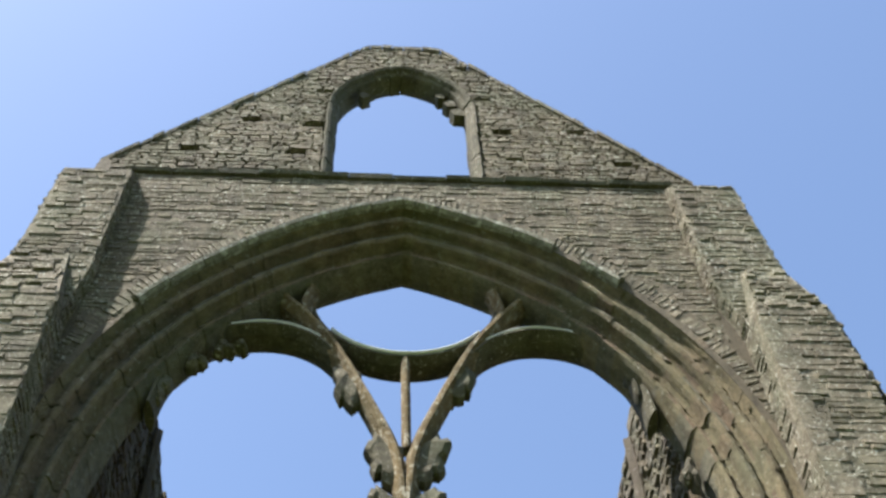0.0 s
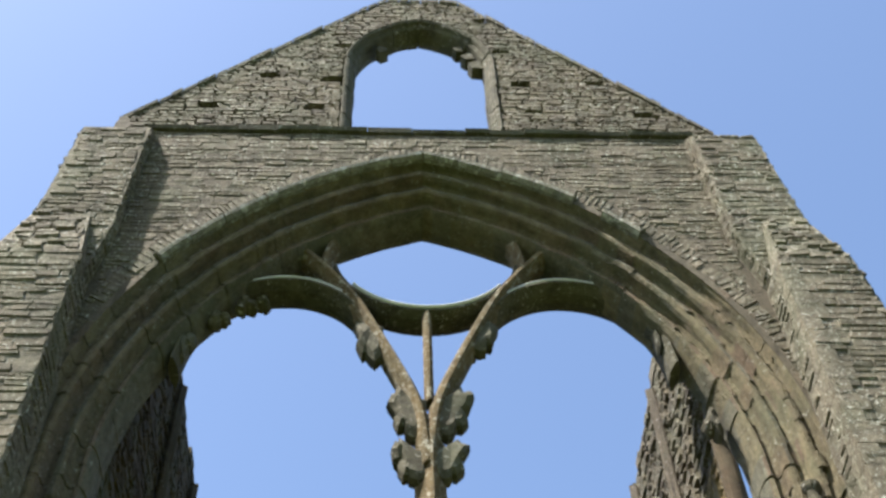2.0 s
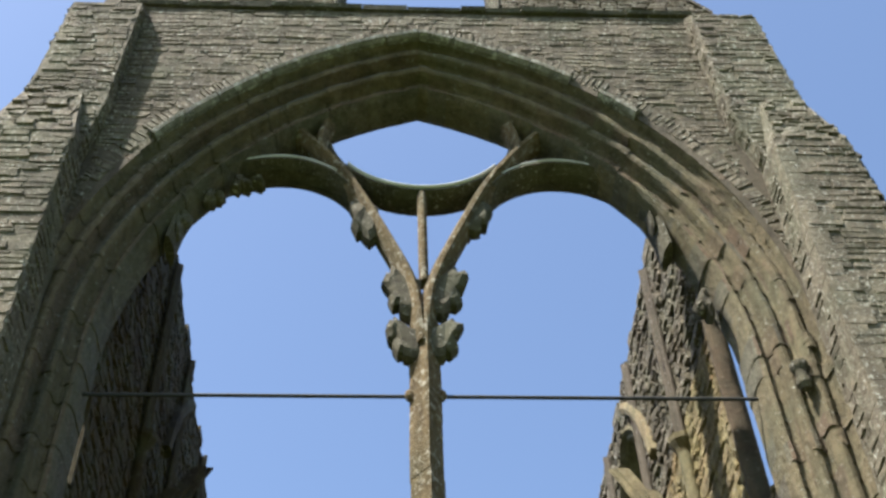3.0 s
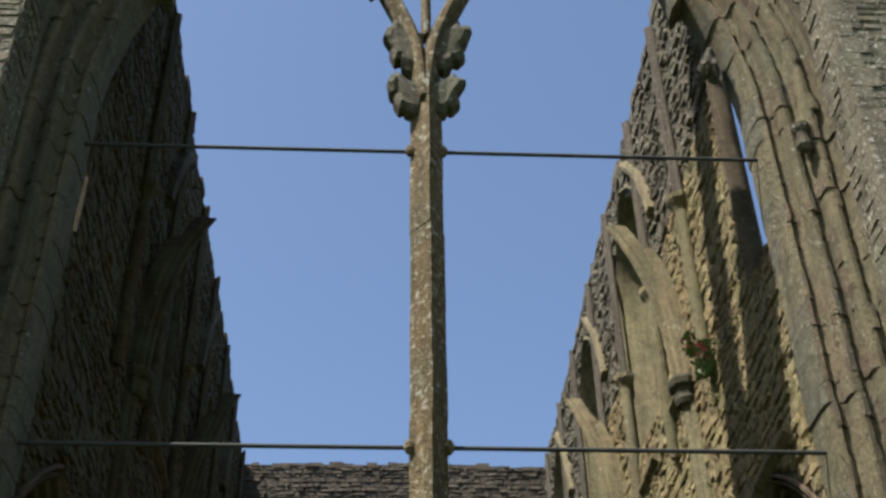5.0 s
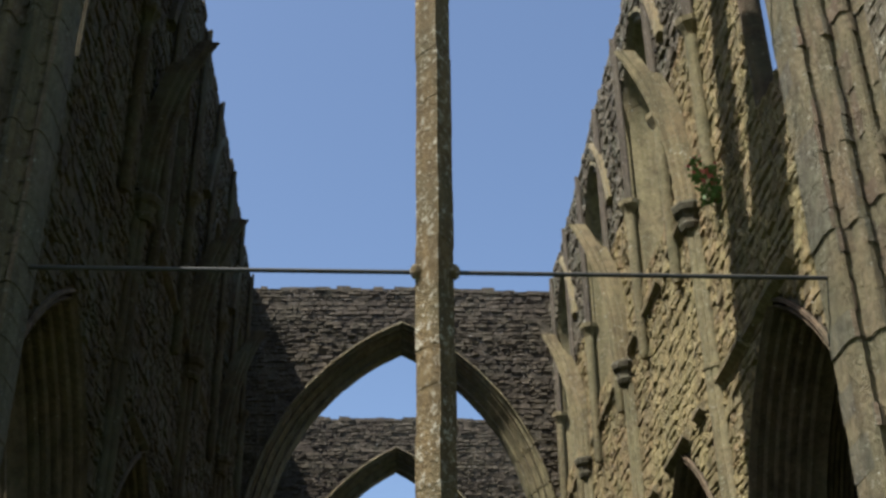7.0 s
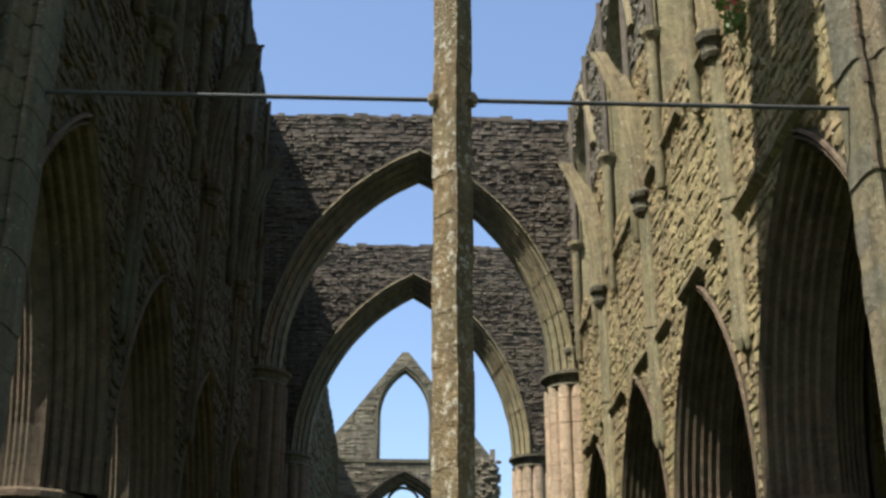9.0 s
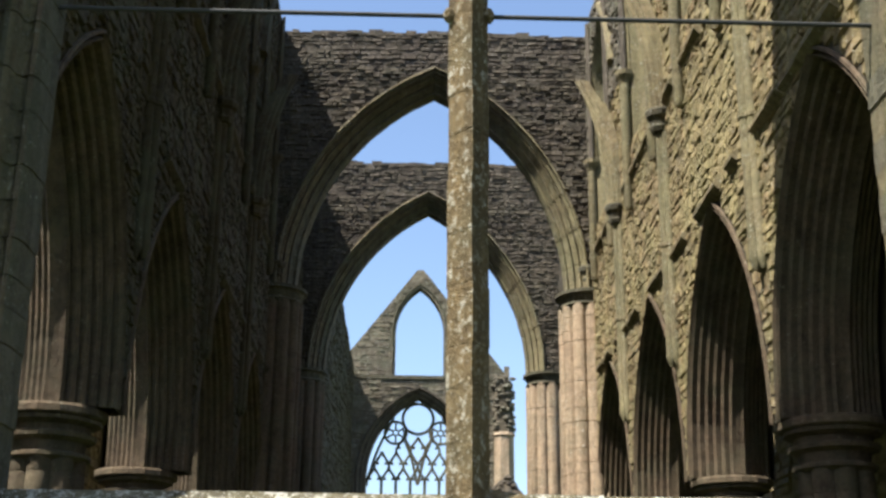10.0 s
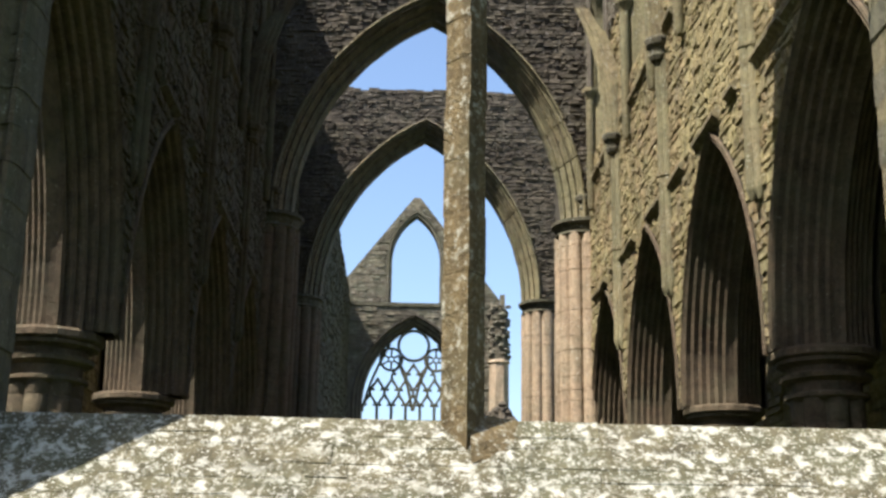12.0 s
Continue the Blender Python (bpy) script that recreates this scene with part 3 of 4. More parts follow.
for zb in (14.24, 9.24):
    bar_thing = empty("tie_bar", "thin dark iron tie bar set across the window", "tie bar", group="tie bars")
    m = Mesh()
    m.tube([[(x, TY + 0.03 * math.cos(a), zb + 0.03 * math.sin(a)) for a in [math.tau * i / 8 for i in range(8)]] for x in (-5.1, -2.5, 0.0, 2.5, 5.1)])
    part("rod", m, IRON, bar_thing)
    for s in (-1, 1):
        m = Mesh()
        column(m, ring_section(0.075, 8), [(zb - 0.09, 0.6), (zb - 0.04, 1), (zb + 0.04, 1), (zb + 0.09, 0.6)], (s * 0.24 + 0.02, TY - 0.02))
        part("collar", m, MULLION, bar_thing)

# ---- presbytery arcades ----
# all that stands behind the east wall is set out a little larger than its plan
Mesh.grown = 1.12
PIERS = (6.3, 12.5, 18.65)
BAYS = (3.2, 9.4, 15.6, 21.75)
CREST = 21.75
FACE = 5.05


def clustered(r, lobe, n, k):
    return [(q * math.cos(a), q * math.sin(a)) for i in range(k) for a in [math.tau * i / k] for q in [r + lobe * abs(math.cos(n * a / 2)) ** 0.6]]


def arcade(side, name, label, rubble, dress):
    w = empty(name, label, "wall", "structure")
    at = lambda yc: (lambda u, d, z: (side * (FACE + d), yc + u, z))
    core = Mesh()
    lower = Arch(2.4, 5.3, 9.5, 5.3)
    clere = Arch(1.35, 18.4, 20.6, 14.6) if side > 0 else Arch(0.22, 18.0, 18.6, 14.6)
    # the first window is open down to the wall walk, and its wall is thin
    first = Arch(1.02, 17.2, 19.0, 13.0) if side > 0 else Arch(0.2, 14.3, 14.7, 13.0)
    rolls = [(0.57, -0.01), (0.56, -0.05), (0.52, -0.06), (0.5, 0.0)]
    r, d = 0.5, 0.0
    for i in range(6):
        # a hollow, then a round roll
        rolls += [(r + 0.02, d + 0.04), (r + 0.0, d + 0.1), (r - 0.03, d + 0.1), (r - 0.035, d + 0.02), (r - 0.065, d - 0.03), (r - 0.1, d + 0.02), (r - 0.083, d + 0.1)]
        r, d = r - 0.083, d + 0.14
    # the same rolls again towards the aisle
    rolls += [(r, 1.54 - 0.8 * d) for r, d in reversed(rolls[4:])]
    for i, yc in enumerate(BAYS):
        arch_wall(core, lower, 0.5, -3.1, 3.1, 5.3, 13.0, 0.02, 1.7, at(yc), 12)
        if i == 0:
            arch_wall(core, first, 0.02, -1.2, 5.0, 13.0, CREST, 0.02, 0.3, at(1.3), 10)
        else:
            arch_wall(core, clere, 0.3, -3.1, 3.1, 13.0, CREST, 0.02, 1.7, at(yc), 10)
            core.box(*sorted((side * (FACE + 0.02), side * (FACE + 1.7))), yc - 1.7, yc + 1.7, 12.9, 14.6)
        o = Mesh()
        lower.moulding(o, rolls, at(yc), 16, 1)
        part("arch_order", o, SHADEBROWN, w)
        if i == 0:
            o = Mesh()
            first.moulding(o, [(0.12, -0.03), (0.02, -0.04), (0.0, 0.04), (0.0, 0.28), (0.05, 0.32)], at(1.3), 12, 4)
            # the north reveal takes the darker stone in place of its shade
            part("clerestory_window", o, SHADEBROWN if side > 0 else dress, w)
            continue
        o = Mesh()
        clere.moulding(o, [(0.4, -0.03), (0.3, -0.05), (0.24, 0.08), (0.14, 0.06), (0.1, 0.2), (0.05, 0.4), (0, 0.6), (0, 1.2), (0.3, 1.7)], at(yc), 12, 4)
        part("clerestory_window", o, dress, w, smooth=True)
    # nothing of the arcade stands inside the thickness of the east wall
    core.v = [(x, max(y, 0.03), z) for x, y, z in core.v]
    part("wall_core", core, MORTAR if side > 0 else SHADESTONE, w)
    rng = random.Random(20 + side)

    def solid(u, z):
        yc = min(BAYS, key=lambda b: abs(b - u))
        return not lower.inside(u - yc, z, 0.62) and not (first.inside(u - 1.3, z, 0.05) if u < 6.3 else clere.inside(u - yc, z, 0.38))

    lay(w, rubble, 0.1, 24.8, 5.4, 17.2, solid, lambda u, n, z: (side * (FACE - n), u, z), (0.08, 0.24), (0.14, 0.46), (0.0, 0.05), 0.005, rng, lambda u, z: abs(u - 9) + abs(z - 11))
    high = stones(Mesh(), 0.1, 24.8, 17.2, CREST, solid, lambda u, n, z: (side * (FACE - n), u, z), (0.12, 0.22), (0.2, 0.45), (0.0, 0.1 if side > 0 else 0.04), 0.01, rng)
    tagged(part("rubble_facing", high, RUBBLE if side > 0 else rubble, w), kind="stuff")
    m = Mesh()
    u = 0.1
    while u < 24.8:
        k = rng.uniform(0.2, 0.6)
        m.box(*sorted((side * (FACE + rng.uniform(-0.06, 0.08)), side * (FACE + (0.34 if u < 6.3 else 1.6)))), u, u + k, CREST - 0.05, CREST + rng.uniform(0.02, 0.2) + 0.12 * max(0, math.sin(u * 2.0)))
        u += k
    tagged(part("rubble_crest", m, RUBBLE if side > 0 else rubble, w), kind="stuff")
    for z, gone in ((10.15, 0.5), (13.85, 0.25)):
        u = 1.95
        while u < 24.6:
            k = rng.uniform(0.5, 1.1)
            if rng.random() > gone and (z < 12 or u > 6.0):
                m = Mesh()
                e = FACE - rng.uniform(0.11, 0.16)
                m.tube([[(side * x, q, z + h) for x, h in ((FACE, -0.12), (e + 0.1, -0.1), (e, -0.02), (e, 0.05), (FACE, 0.16))] for q in (u + 0.01, u + k - 0.01)])
                part("string_stone", m, dress, w)
            u += k
    for yp in PIERS:
        pier = empty("pier", "clustered stone pier with moulded ring capital", "pier", group="arcade piers")
        m = Mesh()
        z = 0.7
        column(m, ring_section(0.95, 16), [(0, 1.15), (0.35, 1.12), (0.4, 1.0), (0.6, 0.95), (0.72, 0.85)], (side * (FACE + (0.85 if side > 0 else 1.0)), yp))
        part("base", m, SHADEBROWN, pier)
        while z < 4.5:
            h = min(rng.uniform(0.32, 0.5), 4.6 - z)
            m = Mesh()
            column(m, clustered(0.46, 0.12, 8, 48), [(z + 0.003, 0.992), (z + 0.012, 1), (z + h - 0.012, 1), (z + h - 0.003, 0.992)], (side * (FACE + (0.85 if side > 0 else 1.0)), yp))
            part("drum", m, SHADEBROWN, pier, smooth=True)
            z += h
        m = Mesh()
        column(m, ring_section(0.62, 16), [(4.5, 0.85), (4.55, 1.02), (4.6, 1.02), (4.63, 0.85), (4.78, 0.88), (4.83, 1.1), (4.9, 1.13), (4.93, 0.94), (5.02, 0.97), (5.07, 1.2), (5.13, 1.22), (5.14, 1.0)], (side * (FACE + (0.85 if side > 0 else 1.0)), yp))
        cap = part("capital", m, SHADEBROWN, pier)
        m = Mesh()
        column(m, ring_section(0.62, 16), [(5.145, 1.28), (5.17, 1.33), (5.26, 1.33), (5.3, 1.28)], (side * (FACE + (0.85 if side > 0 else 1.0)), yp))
        part("abacus", m, SHADEBROWN, cap)
    for yp in (6.3, 12.95, 19.0, 24.45):
        shaft = empty("wall_shaft", "slender triple wall shaft with corbel foot and carved capital", "wall shaft", group="vault shafts")
        for o, x, r in ((-0.11, 0.05, 0.085), (0.11, 0.05, 0.085), (0.0, 0.14, 0.1)):
            m = Mesh()
            column(m, ring_section(r, 10), [(7.75, 0.4), (7.95, 1.1), (8.02, 1.0), (10.4, 1.0), (10.42, 1.25), (10.5, 1.25), (10.52, 1.0), (13.3, 1.0)], (side * (FACE - x), yp + o))
            part("shaft", m, dress, shaft, smooth=True)
        m = Mesh()
        column(m, ring_section(0.23, 8), [(13.15, 0.85), (13.25, 1.05), (13.3, 0.9), (13.45, 1.0), (13.5, 1.25)], (side * (FACE - 0.14), yp))
        cap = part("capital", m, DRESSED if side > 0 else dress, shaft)
        m = Mesh()
        column(m, ring_section(0.23, 8), [(13.505, 1.3), (13.62, 1.42), (13.68, 1.3)], (side * (FACE - 0.14), yp))
        part("abacus", m, DRESSED if side > 0 else dress, cap)
        # three broken ribs fan out of each capital
        for fan, reach in ((-0.17, 0.78), (0.0, 1.0), (0.18, 0.88)):
            m = Mesh()
            rings = []
            for i in range(9):
                t = i / 8 * reach
                cx, cy, cz = FACE - (0.2 if fan == 0 else 0.1) - 0.75 * t * t, yp + 0.5 * t * t + fan * (0.4 + 0.6 * t), 13.68 + 4.3 * t - 0.3 * t * t
                rings.append([(side * (cx - p), cy + q, cz + 0.1 * p) for p, q in ((-0.25, -0.1), (0.0, -0.1), (0.03, -0.05), (0.13, -0.04), (0.16, 0.0), (0.13, 0.04), (0.03, 0.05), (0.0, 0.1), (-0.25, 0.1))])
            m.tube(rings)
            part("rib", m, dress, shaft, smooth=True)
    for yp in [y + o for y in (*PIERS, 24.75) for o in (-1.45, 1.45)][:7]:
        jam = empty("window_shaft", "thin clerestory shaft with small bell capital", "shaft", group="clerestory shafts")
        m = Mesh()
        column(m, ring_section(0.13, 10), [(12.9, 0.7), (13.0, 1.0), (16.45, 1.0)], (side * (FACE - 0.1), yp))
        part("shaft", m, dress, jam, smooth=True)
        for o in (-0.18, 0.0, 0.18):
            m = Mesh()
            column(m, ring_section(0.05, 8), [(16.8, 1.0), (21.6 + o, 1.0)], (side * (FACE - 0.1), yp + o))
            part("shaft", m, DARKRUBBLE if side > 0 else dress, jam, smooth=True)
        m = Mesh()
        column(m, ring_section(0.2, 8), [(16.4, 0.5), (16.55, 0.8), (16.7, 1.25), (16.82, 1.3), (16.86, 0.9)], (side * (FACE - 0.1), yp))
        part("capital", m, dress, jam)
    # wall ribs left over the clerestory windows
    for i, yc in enumerate(BAYS):
        if i == 0:
            continue
        m = Mesh()
        rings = []
        for q in [0.35 + 0.75 * j / 8 for j in range(9)]:
            y, z = yc - 2.75 + 3.6 * (1 - math.cos(q)), 16.4 + 5.2 * math.sin(q)
            rings.append([(side * (FACE - a), y + b, z - b * 0.5) for a, b in ((-0.05, -0.12), (0.16, -0.12), (0.2, 0), (0.16, 0.12), (-0.05, 0.12))])
        m.tube(rings)
        part("wall_rib", m, dress, w)
    return w


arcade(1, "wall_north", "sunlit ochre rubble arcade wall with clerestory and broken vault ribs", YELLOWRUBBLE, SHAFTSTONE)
# the south wall gets the dark stone, so its shade sits in the colour
arcade(-1, "wall_south", "shade-darkened arcade wall with pointed arches and clerestory", SHADESTONE, SHADESTONE)


# ---- aisle walls beyond the arcades ----
for side, name, crown in ((1, "wall_aisle_north", 11.2), (-1, "wall_aisle_south", 9.5)):
    w = empty(name, "lower rubble wall of the roofless aisle", "wall", "structure")
    m = Mesh()
    m.box(*sorted((side * 10.6, side * 11.6)), -2.0, 60.0, 0, crown)
    part("wall_core", m, YELLOWRUBBLE, w)
    m = stones(Mesh(), 2.0, 50.0, 0.3, crown, lambda u, z: True, lambda u, n, z: (side * (10.6 - n), u, z), (0.2, 0.34), (0.35, 0.8), (0.0, 0.1), 0.012, random.Random(60 + side))
    tagged(part("rubble_facing", m, YELLOWRUBBLE, w), kind="stuff")

# unseen end wall, added to cut the light on the arch reveals
m = Mesh()
m.box(7.0, 11.6, -0.4, 0.9, 0.0, 11.2)
tagged(part("wall_aisle_end", m, RUBBLE), "plain unseen rubble end wall, added to darken the aisle", "wall", kind="structure")
# unseen slab over the aisle, added so less skylight reaches the arches
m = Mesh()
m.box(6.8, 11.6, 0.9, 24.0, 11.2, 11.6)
tagged(part("ceiling", m, SHADESTONE), "unseen plain slab over the north aisle, added to keep skylight out", "ceiling", kind="structure")

# ---- crossing arches ----
def crossing(name, y, label, width):
    w = empty(name, label, "wall", "structure")
    arch = Arch(width, 12.9, 19.75, 12.9)
    m = Mesh()
    place = lambda u, d, z: (u, y + d, z)
    arch_wall(m, arch, 0.6, -5.6, 5.6, 12.9, 21.7, 0.0, 1.6, place, 16)
    part("wall_core", m, DARKRUBBLE, w)
    rng = random.Random(int(y))
    lay(w, DARKRUBBLE, -5.3, 5.3, 12.9, 21.7, lambda u, z: not arch.inside(u, z, 0.68), lambda u, n, z: (u, y - n, z), (0.08, 0.19), (0.16, 0.42), (0.0, 0.07), 0.008, rng, lambda u, z: -z)
    m = Mesh()
    u = -5.5
    while u < 5.5:
        k = rng.uniform(0.2, 0.5)
        m.box(u, u + k, y + rng.uniform(-0.06, 0.05), y + 1.5, 21.6, 21.72 + rng.uniform(0, 0.14))
        u += k
    tagged(part("rubble_crest", m, DARKRUBBLE, w), kind="stuff")
    prof = [(r * 0.64, d) for r, d in ((1.05, -0.03), (1.03, -0.13), (0.95, -0.15), (0.9, 0.0), (0.78, 0.02), (0.74, 0.14), (0.66, 0.08), (0.6, 0.2), (0.52, 0.26), (0.48, 0.36), (0.4, 0.3), (0.34, 0.42), (0.24, 0.5), (0.2, 0.6), (0.1, 0.56), (0.03, 0.66), (0, 0.75), (0, 1.0), (0.3, 1.2), (0.95, 1.6))]
    m = Mesh()
    arch.moulding(m, [(r + 0.02, d + 0.02) for r, d in prof], place, 16, 1)
    part("arch_bed", m, DARKRUBBLE, w)
    for b in arch_blocks(Arch(width, 12.9, 19.75, 12.85), prof, place, 0.55, rng):
        # blocks low on the right take the lighter shaft stone
        paler = b.v[0][0] > 1.5 and b.v[0][2] < 18.6
        part("arch_block", b.data("arch_block", SHAFTSTONE if paler else ASHLAR, True), ASHLAR, w)
    for s in (-1, 1):
        pier = empty("crossing_pier", "tall clustered crossing pier of %s courses" % ("pinkish sandstone" if s > 0 else "shade-darkened stone"), "pier", group="crossing piers")
        # south piers take a darker stone for the shade they stand in
        dress = PINKSTONE if s > 0 else SHADEBROWN
        c = (s * 5.0, y + 0.85)
        z = 0.0
        while z < 12.4:
            h = min(rng.uniform(0.3, 0.48), 12.5 - z)
            m = Mesh()
            column(m, clustered(0.84, 0.13, 12, 72), [(z + 0.004, 0.994), (z + 0.012, 1 + (e := rng.uniform(-0.008, 0.008))), (z + h - 0.012, 1 + e), (z + h - 0.004, 0.994)], c)
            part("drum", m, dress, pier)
            z += h
        m = Mesh()
        column(m, ring_section(0.92, 20), [(12.4, 0.98), (12.48, 1.07), (12.55, 1.0), (12.72, 1.05), (12.78, 1.1)], c)
        cap = part("capital", m, DRESSED, pier)
        m = Mesh()
        column(m, ring_section(0.92, 20), [(12.785, 1.12), (12.82, 1.17), (12.92, 1.17)], c)
        part("abacus", m, DRESSED, cap)


crossing("wall_crossing_1", 24.3, "dark rubble wall over the pointed eastern crossing arch", 4.25)
crossing("wall_crossing_2", 35.5, "dark rubble wall over the pointed western crossing arch", 4.05)

# an unseen solid wall on the crossing's south side, added to shade the western arch
w = empty("wall_shade_south", "unseen solid wall between the crossing arches, added to cast shade", "wall", "structure")
m = Mesh()
m.box(-6.4, -5.1, 25.95, 35.45, 0, 21.7)
part("wall_core", m, SHADESTONE, w)
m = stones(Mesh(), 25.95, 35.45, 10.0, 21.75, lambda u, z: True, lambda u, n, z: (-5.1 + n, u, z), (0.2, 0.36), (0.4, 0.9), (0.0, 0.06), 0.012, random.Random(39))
tagged(part("rubble_facing", m, SHADESTONE, w), kind="stuff")

# ---- nave south wall and west front ----
w = empty("wall_nave", "shadowed south nave wall of shade-darkened rubble", "wall", "structure")
m = Mesh()
m.box(-6.2, -4.65, 37.2, 73.0, 0, 21.7)
# part of this wall's shade is put into its stone colour
part("wall_core", m, SHADESTONE, w)
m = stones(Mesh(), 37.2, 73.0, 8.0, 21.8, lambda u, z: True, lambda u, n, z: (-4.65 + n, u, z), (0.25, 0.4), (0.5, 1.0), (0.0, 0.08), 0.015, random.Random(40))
tagged(part("rubble_facing", m, SHADESTONE, w), kind="stuff")

WW = Arch(3.55, 14.2, 19.75, 5.5)
WG = Arch(1.72, 24.6, 27.85, 21.35)
w = empty("wall_west", "distant west front with pierced gable and rubble shoulders", "wall", "structure")
m = Mesh()
wy = 73.0
place = lambda u, d, z: (u, wy + d, z)
arch_wall(m, WW, 0.55, -6.5, 5.6, 0.0, 21.3, 0.0, 1.5, place, 14)
wtop = lambda u: 29.5 - 1.3 * abs(u) if abs(u) > 0.25 else 29.2
arch_wall(m, WG, 0.0, -6.0, 6.0, 21.25, wtop, 0.2, 1.2, place, 14)
part("wall_core", m, RUBBLE, w)
m = stones(Mesh(), -6.3, 5.6, 8.0, 21.1, lambda u, z: not WW.inside(u, z, 0.75), lambda u, n, z: (u, wy - n, z), (0.2, 0.36), (0.4, 0.9), (0.0, 0.1), 0.02, random.Random(41))
stones(m, -6.0, 6.0, 21.35, 29.3, lambda u, z: z < wtop(u) and not WG.inside(u, z, 0.3), lambda u, n, z: (u, wy + 0.2 - n, z), (0.2, 0.36), (0.4, 0.9), (0.0, 0.06), 0.02, random.Random(42))
tagged(part("rubble_facing", m, RUBBLE, w), kind="stuff")
m = Mesh()
WW.moulding(m, [(0.75, 0.0), (0.72, -0.12), (0.6, -0.1), (0.5, 0.15), (0.35, 0.2), (0.25, 0.45), (0.1, 0.5), (0, 0.7), (0, 1.2), (0.55, 1.5)], place, 14, 2)
part("window_arch", m, DARKRUBBLE, w, smooth=True)
m = Mesh()
WG.moulding(m, [(0.3, 0.2), (0.28, 0.1), (0.18, 0.1), (0.1, 0.3), (0, 0.5), (0, 0.9), (0.2, 1.2)], place, 12, 2)
part("gable_window_arch", m, DRESSED, w, smooth=True)
m = Mesh()
m.box(-6.3, 6.2, wy - 0.12, wy + 0.3, 21.05, 21.3)
part("string_course", m, DRESSED, w)

west = empty("window_2", "far seven-light west window with circles and leaf tracery", "window", "structure")
TW = wy + 0.9


def flat_bar(name, pts, wide=0.13, deep=0.3):
    b = Mesh()
    bar(b, [(x, z, TW) for x, z in pts], wide, deep)
    part(name, b, DRESSED, west)


def circle(cx, cz, r, wide, n=24):
    flat_bar("tracery_ring", [(cx + r * math.cos(math.tau * i / n), cz + r * math.sin(math.tau * i / n)) for i in range(n + 1)], wide)


circle(-0.02, 18.4, 1.08, 0.2)
for s in (-1, 1):
    circle(s * 1.58, 17.4, 0.78, 0.17)
    for i in range(6):
        a = math.pi * (i / 3 + 1 / 6)
        flat_bar("tracery_spoke", [(s * 1.58 + k * math.cos(a), 17.4 + k * math.sin(a)) for k in (0.2, 0.5, 0.76)], 0.13, 0.2)
    circle(s * 1.58, 17.4, 0.2, 0.1, 10)
    flat_bar("tracery_arm", smooth_line([(s * 0.02, 13.8), (s * 0.42, 15.6), (s * 0.85, 16.7), (s * 1.0, 17.6)], 4), 0.2)
    flat_bar("tracery_arm", smooth_line([(s * 3.5, 14.0), (s * 2.95, 15.8), (s * 2.35, 17.2), (s * 1.7, 18.5)], 4), 0.18)
for i in range(1, 7):
    flat_bar("mullion", [(-3.5 + i, 5.5), (-3.5 + i, 10.0), (-3.5 + i, 14.1)], 0.2)
for row, (z0, z1, n) in enumerate(((13.7, 14.95, 7), (14.75, 16.05, 6), (15.9, 17.1, 5))):
    for i in range(n):
        cx = -(n - 1) / 2 + i
        if row == 2 and abs(cx) > 1.2:
            continue
        h = z1 - z0
        for s in (-1, 1):
            # one side of an ogee cell with its cusp
            flat_bar("light_head", smooth_line([(cx + s * 0.5, z0), (cx + s * 0.5, z0 + 0.3 * h), (cx + s * 0.3, z0 + 0.6 * h), (cx + s * 0.12, z0 + 0.8 * h), (cx, z1)], 3), 0.17)
            flat_bar("light_cusp", [(cx + s * 0.45, z0 + 0.42 * h), (cx + s * 0.2, z0 + 0.36 * h)], 0.17, 0.2)

turret = empty("turret", "broken stair turret with ragged rubble top", "turret")
m = Mesh()
oct8 = [(0.72 * math.cos(math.tau * (i + 0.5) / 8), 0.72 * math.sin(math.tau * (i + 0.5) / 8)) for i in range(8)]
column(m, oct8, [(0, 1.1), (17.0, 1.0), (17.1, 1.15), (17.3, 1.0)], (5.95, wy - 0.1))
part("shaft", m, PINKSTONE, turret)
m = Mesh()
column(m, oct8, [(17.3, 0.95), (20.9, 0.9), (21.2, 0.5)], (5.9, wy))
part("broken_core", m, MORTAR, turret)
m = Mesh()
rng = random.Random(44)
for i in range(150):
    a, z = rng.uniform(0, math.tau), rng.uniform(17.2, 21.1)
    r = 0.66 + rng.uniform(-0.05, 0.12)
    q = rng.uniform(0.1, 0.24)
    x, y = 5.9 + r * math.cos(a), wy + r * math.sin(a)
    column(m, [(q * math.cos(b), q * math.sin(b) * 0.8) for b in [0.3 + math.tau * k / 5 for k in range(5)]], [(z, 0.8), (z + 0.1, 1.1), (z + 0.2, 0.7)], (x, y))
m.box(6.0, 6.35, wy - 0.3, wy + 0.1, 21.0, 22.0)
tagged(part("rubble", m, RUBBLE, turret), kind="stuff")

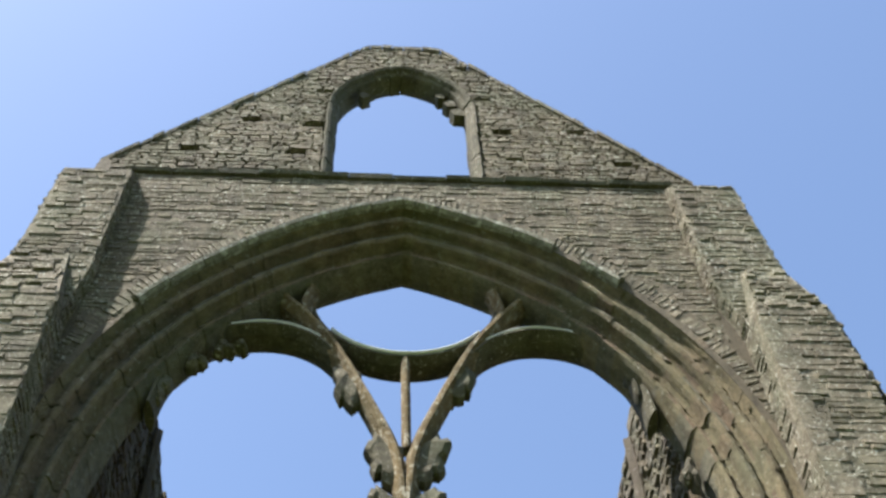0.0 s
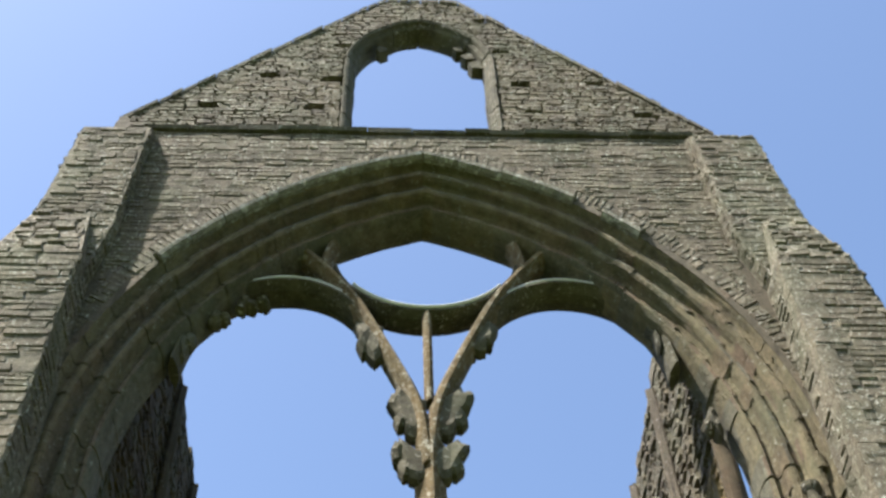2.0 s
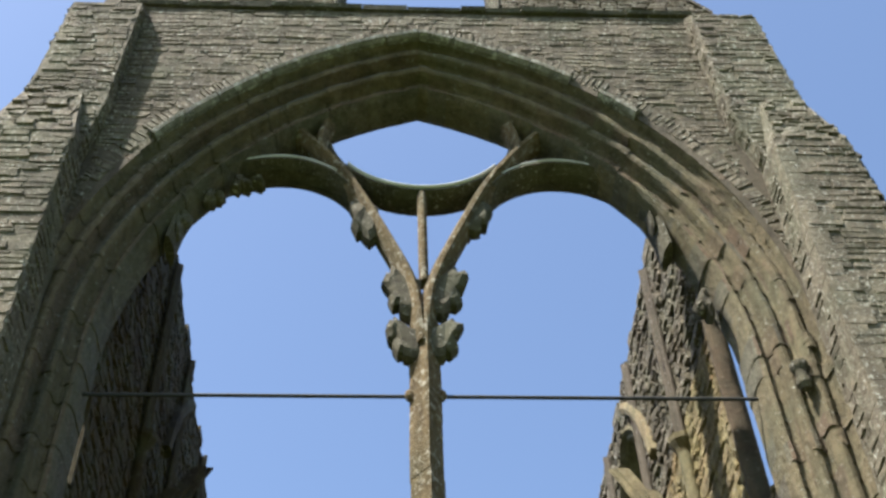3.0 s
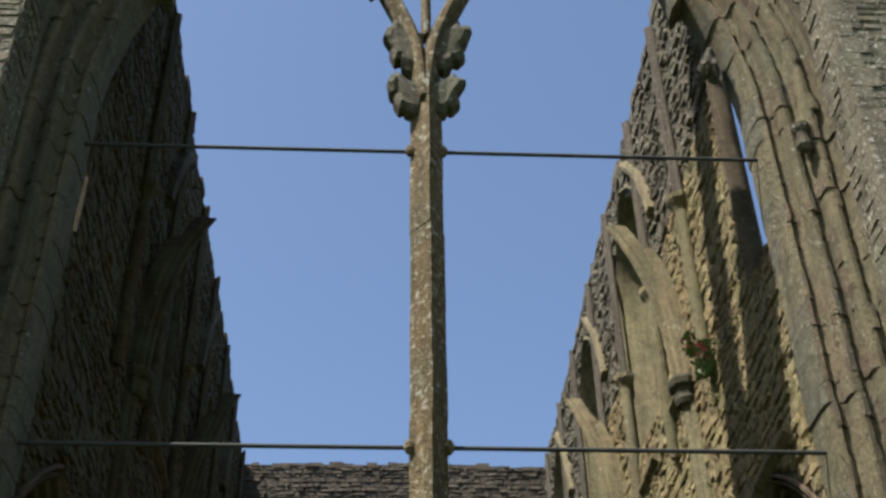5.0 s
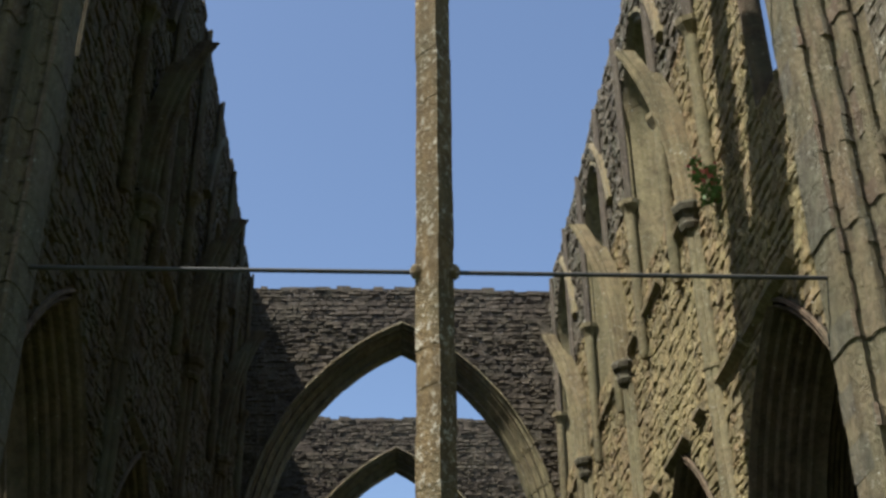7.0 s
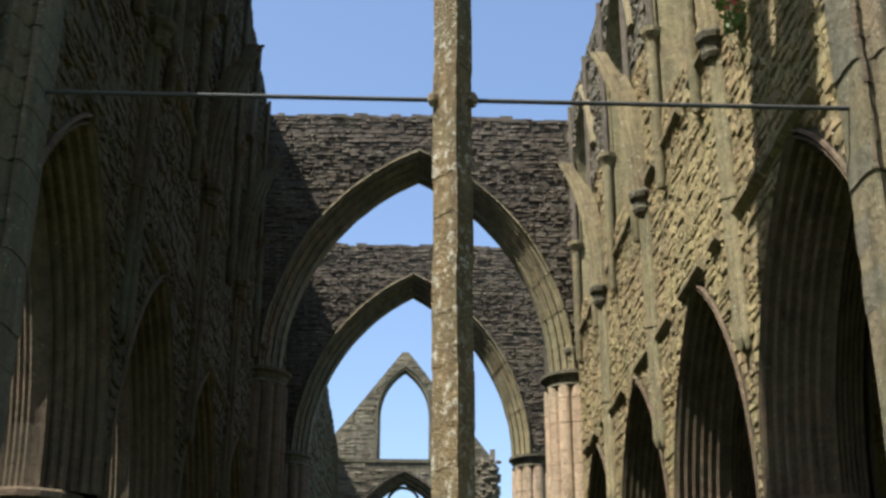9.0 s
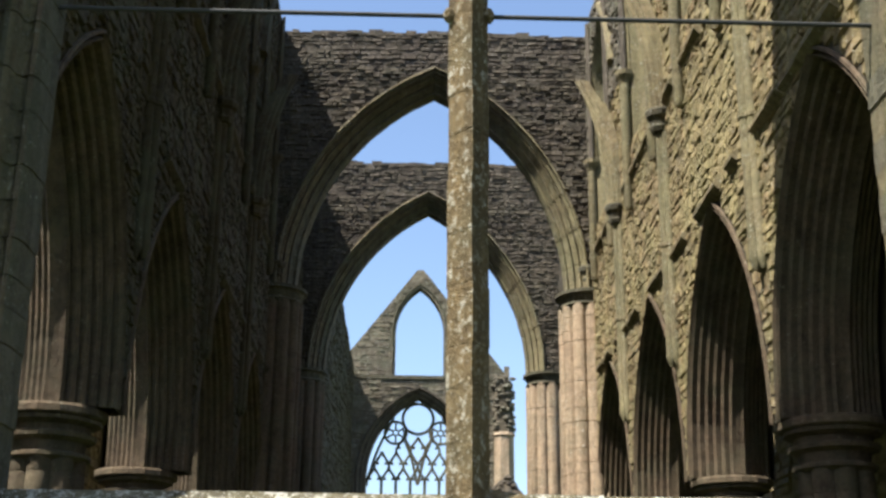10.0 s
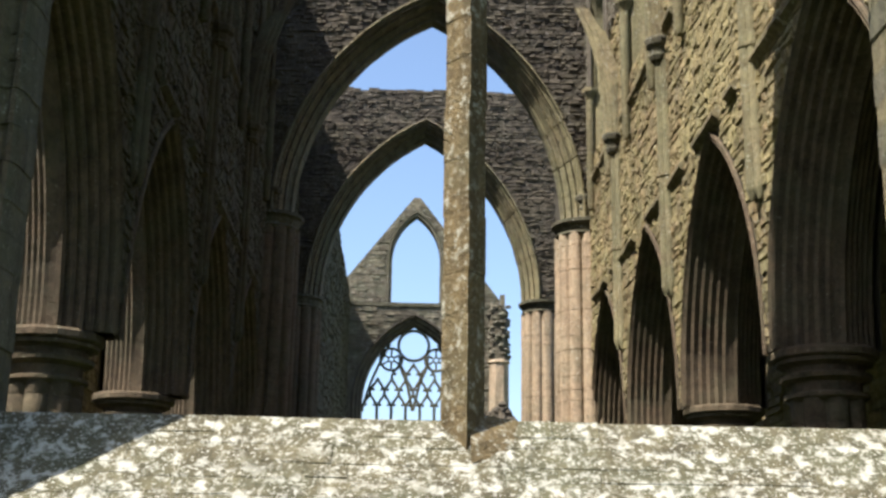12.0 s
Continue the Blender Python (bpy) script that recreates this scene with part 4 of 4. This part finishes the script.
stump = empty("broken_pier", "ragged stump of a fallen nave pier", "ruin")
rng = random.Random(47)
m = Mesh()
column(m, clustered(0.55, 0.12, 8, 32), [(0, 1.1), (9.6, 1.0), (10.2, 0.7)], (4.2, 48.0))
part("shaft", m, DARKRUBBLE, stump)
m = Mesh()
for i in range(70):
    x, y = 4.35 + rng.uniform(-0.75, 0.9), 48.0 + rng.uniform(-0.5, 0.5)
    z = 9.4 + max(0.0, 1.25 - 1.25 * abs(x - 4.1)) * rng.uniform(0.2, 1.0)
    q = rng.uniform(0.1, 0.26)
    column(m, [(q * math.cos(b), q * math.sin(b) * 0.8) for b in [0.3 + math.tau * k / 5 for k in range(5)]], [(z - 0.1, 0.7), (z, 1.1), (z + 0.15, 0.6)], (x, y))
tagged(part("rubble", m, DARKRUBBLE, stump), kind="stuff")

# ---- wild flowers in the north wall ----
for n_plant, (py, pz) in enumerate(((4.74, 13.09), (5.51, 13.93))):
    plant = empty("wall_plant", "wild red valerian growing out of the sunlit wall", "plant")
    rng = random.Random(50 + n_plant)
    leaves, bloom = Mesh(), Mesh()
    for i in range(160 if n_plant == 0 else 60):
        a, r = rng.uniform(0, math.tau), rng.uniform(0.02, 0.36 if n_plant == 0 else 0.2)
        x, y, z = FACE - 0.1 - abs(r * math.sin(a)) * 0.8, py + r * math.cos(a), pz + rng.uniform(-0.3, 0.35) * (1 if n_plant == 0 else 0.6)
        t = Vector((rng.uniform(-1, 1), rng.uniform(-1, 1), rng.uniform(-0.3, 1))).normalized() * rng.uniform(0.07, 0.15)
        o = t.cross(Vector((0.3, 0.5, 0.8))).normalized() * 0.035
        p = Vector((x, y, z))
        (bloom if rng.random() < 0.3 and z > pz else leaves).add([tuple(p), tuple(p + t * 0.5 + o), tuple(p + t), tuple(p + t * 0.5 - o)], [(0, 1, 2, 3)])
    tagged(part("leaves", leaves, LEAF, plant), kind="stuff")
    tagged(part("flowers", bloom, PETAL, plant), kind="stuff")

# ---- single stones of the sill and the top courses ----
Mesh.grown = 1.0
loose("sill_stone", sill, SILLSTONE, wall_east)
rest = Mesh()
for i, p in enumerate(pieces):
    if i < 300:
        part("stone", p, RUBBLE, wall_east)
    else:
        rest.add(p.v, p.f)
if rest.v:
    tagged(part("rubble_facing", rest, RUBBLE, wall_east), kind="stuff")
for group, material, parent in LATE:
    loose("stone", group, material, parent)
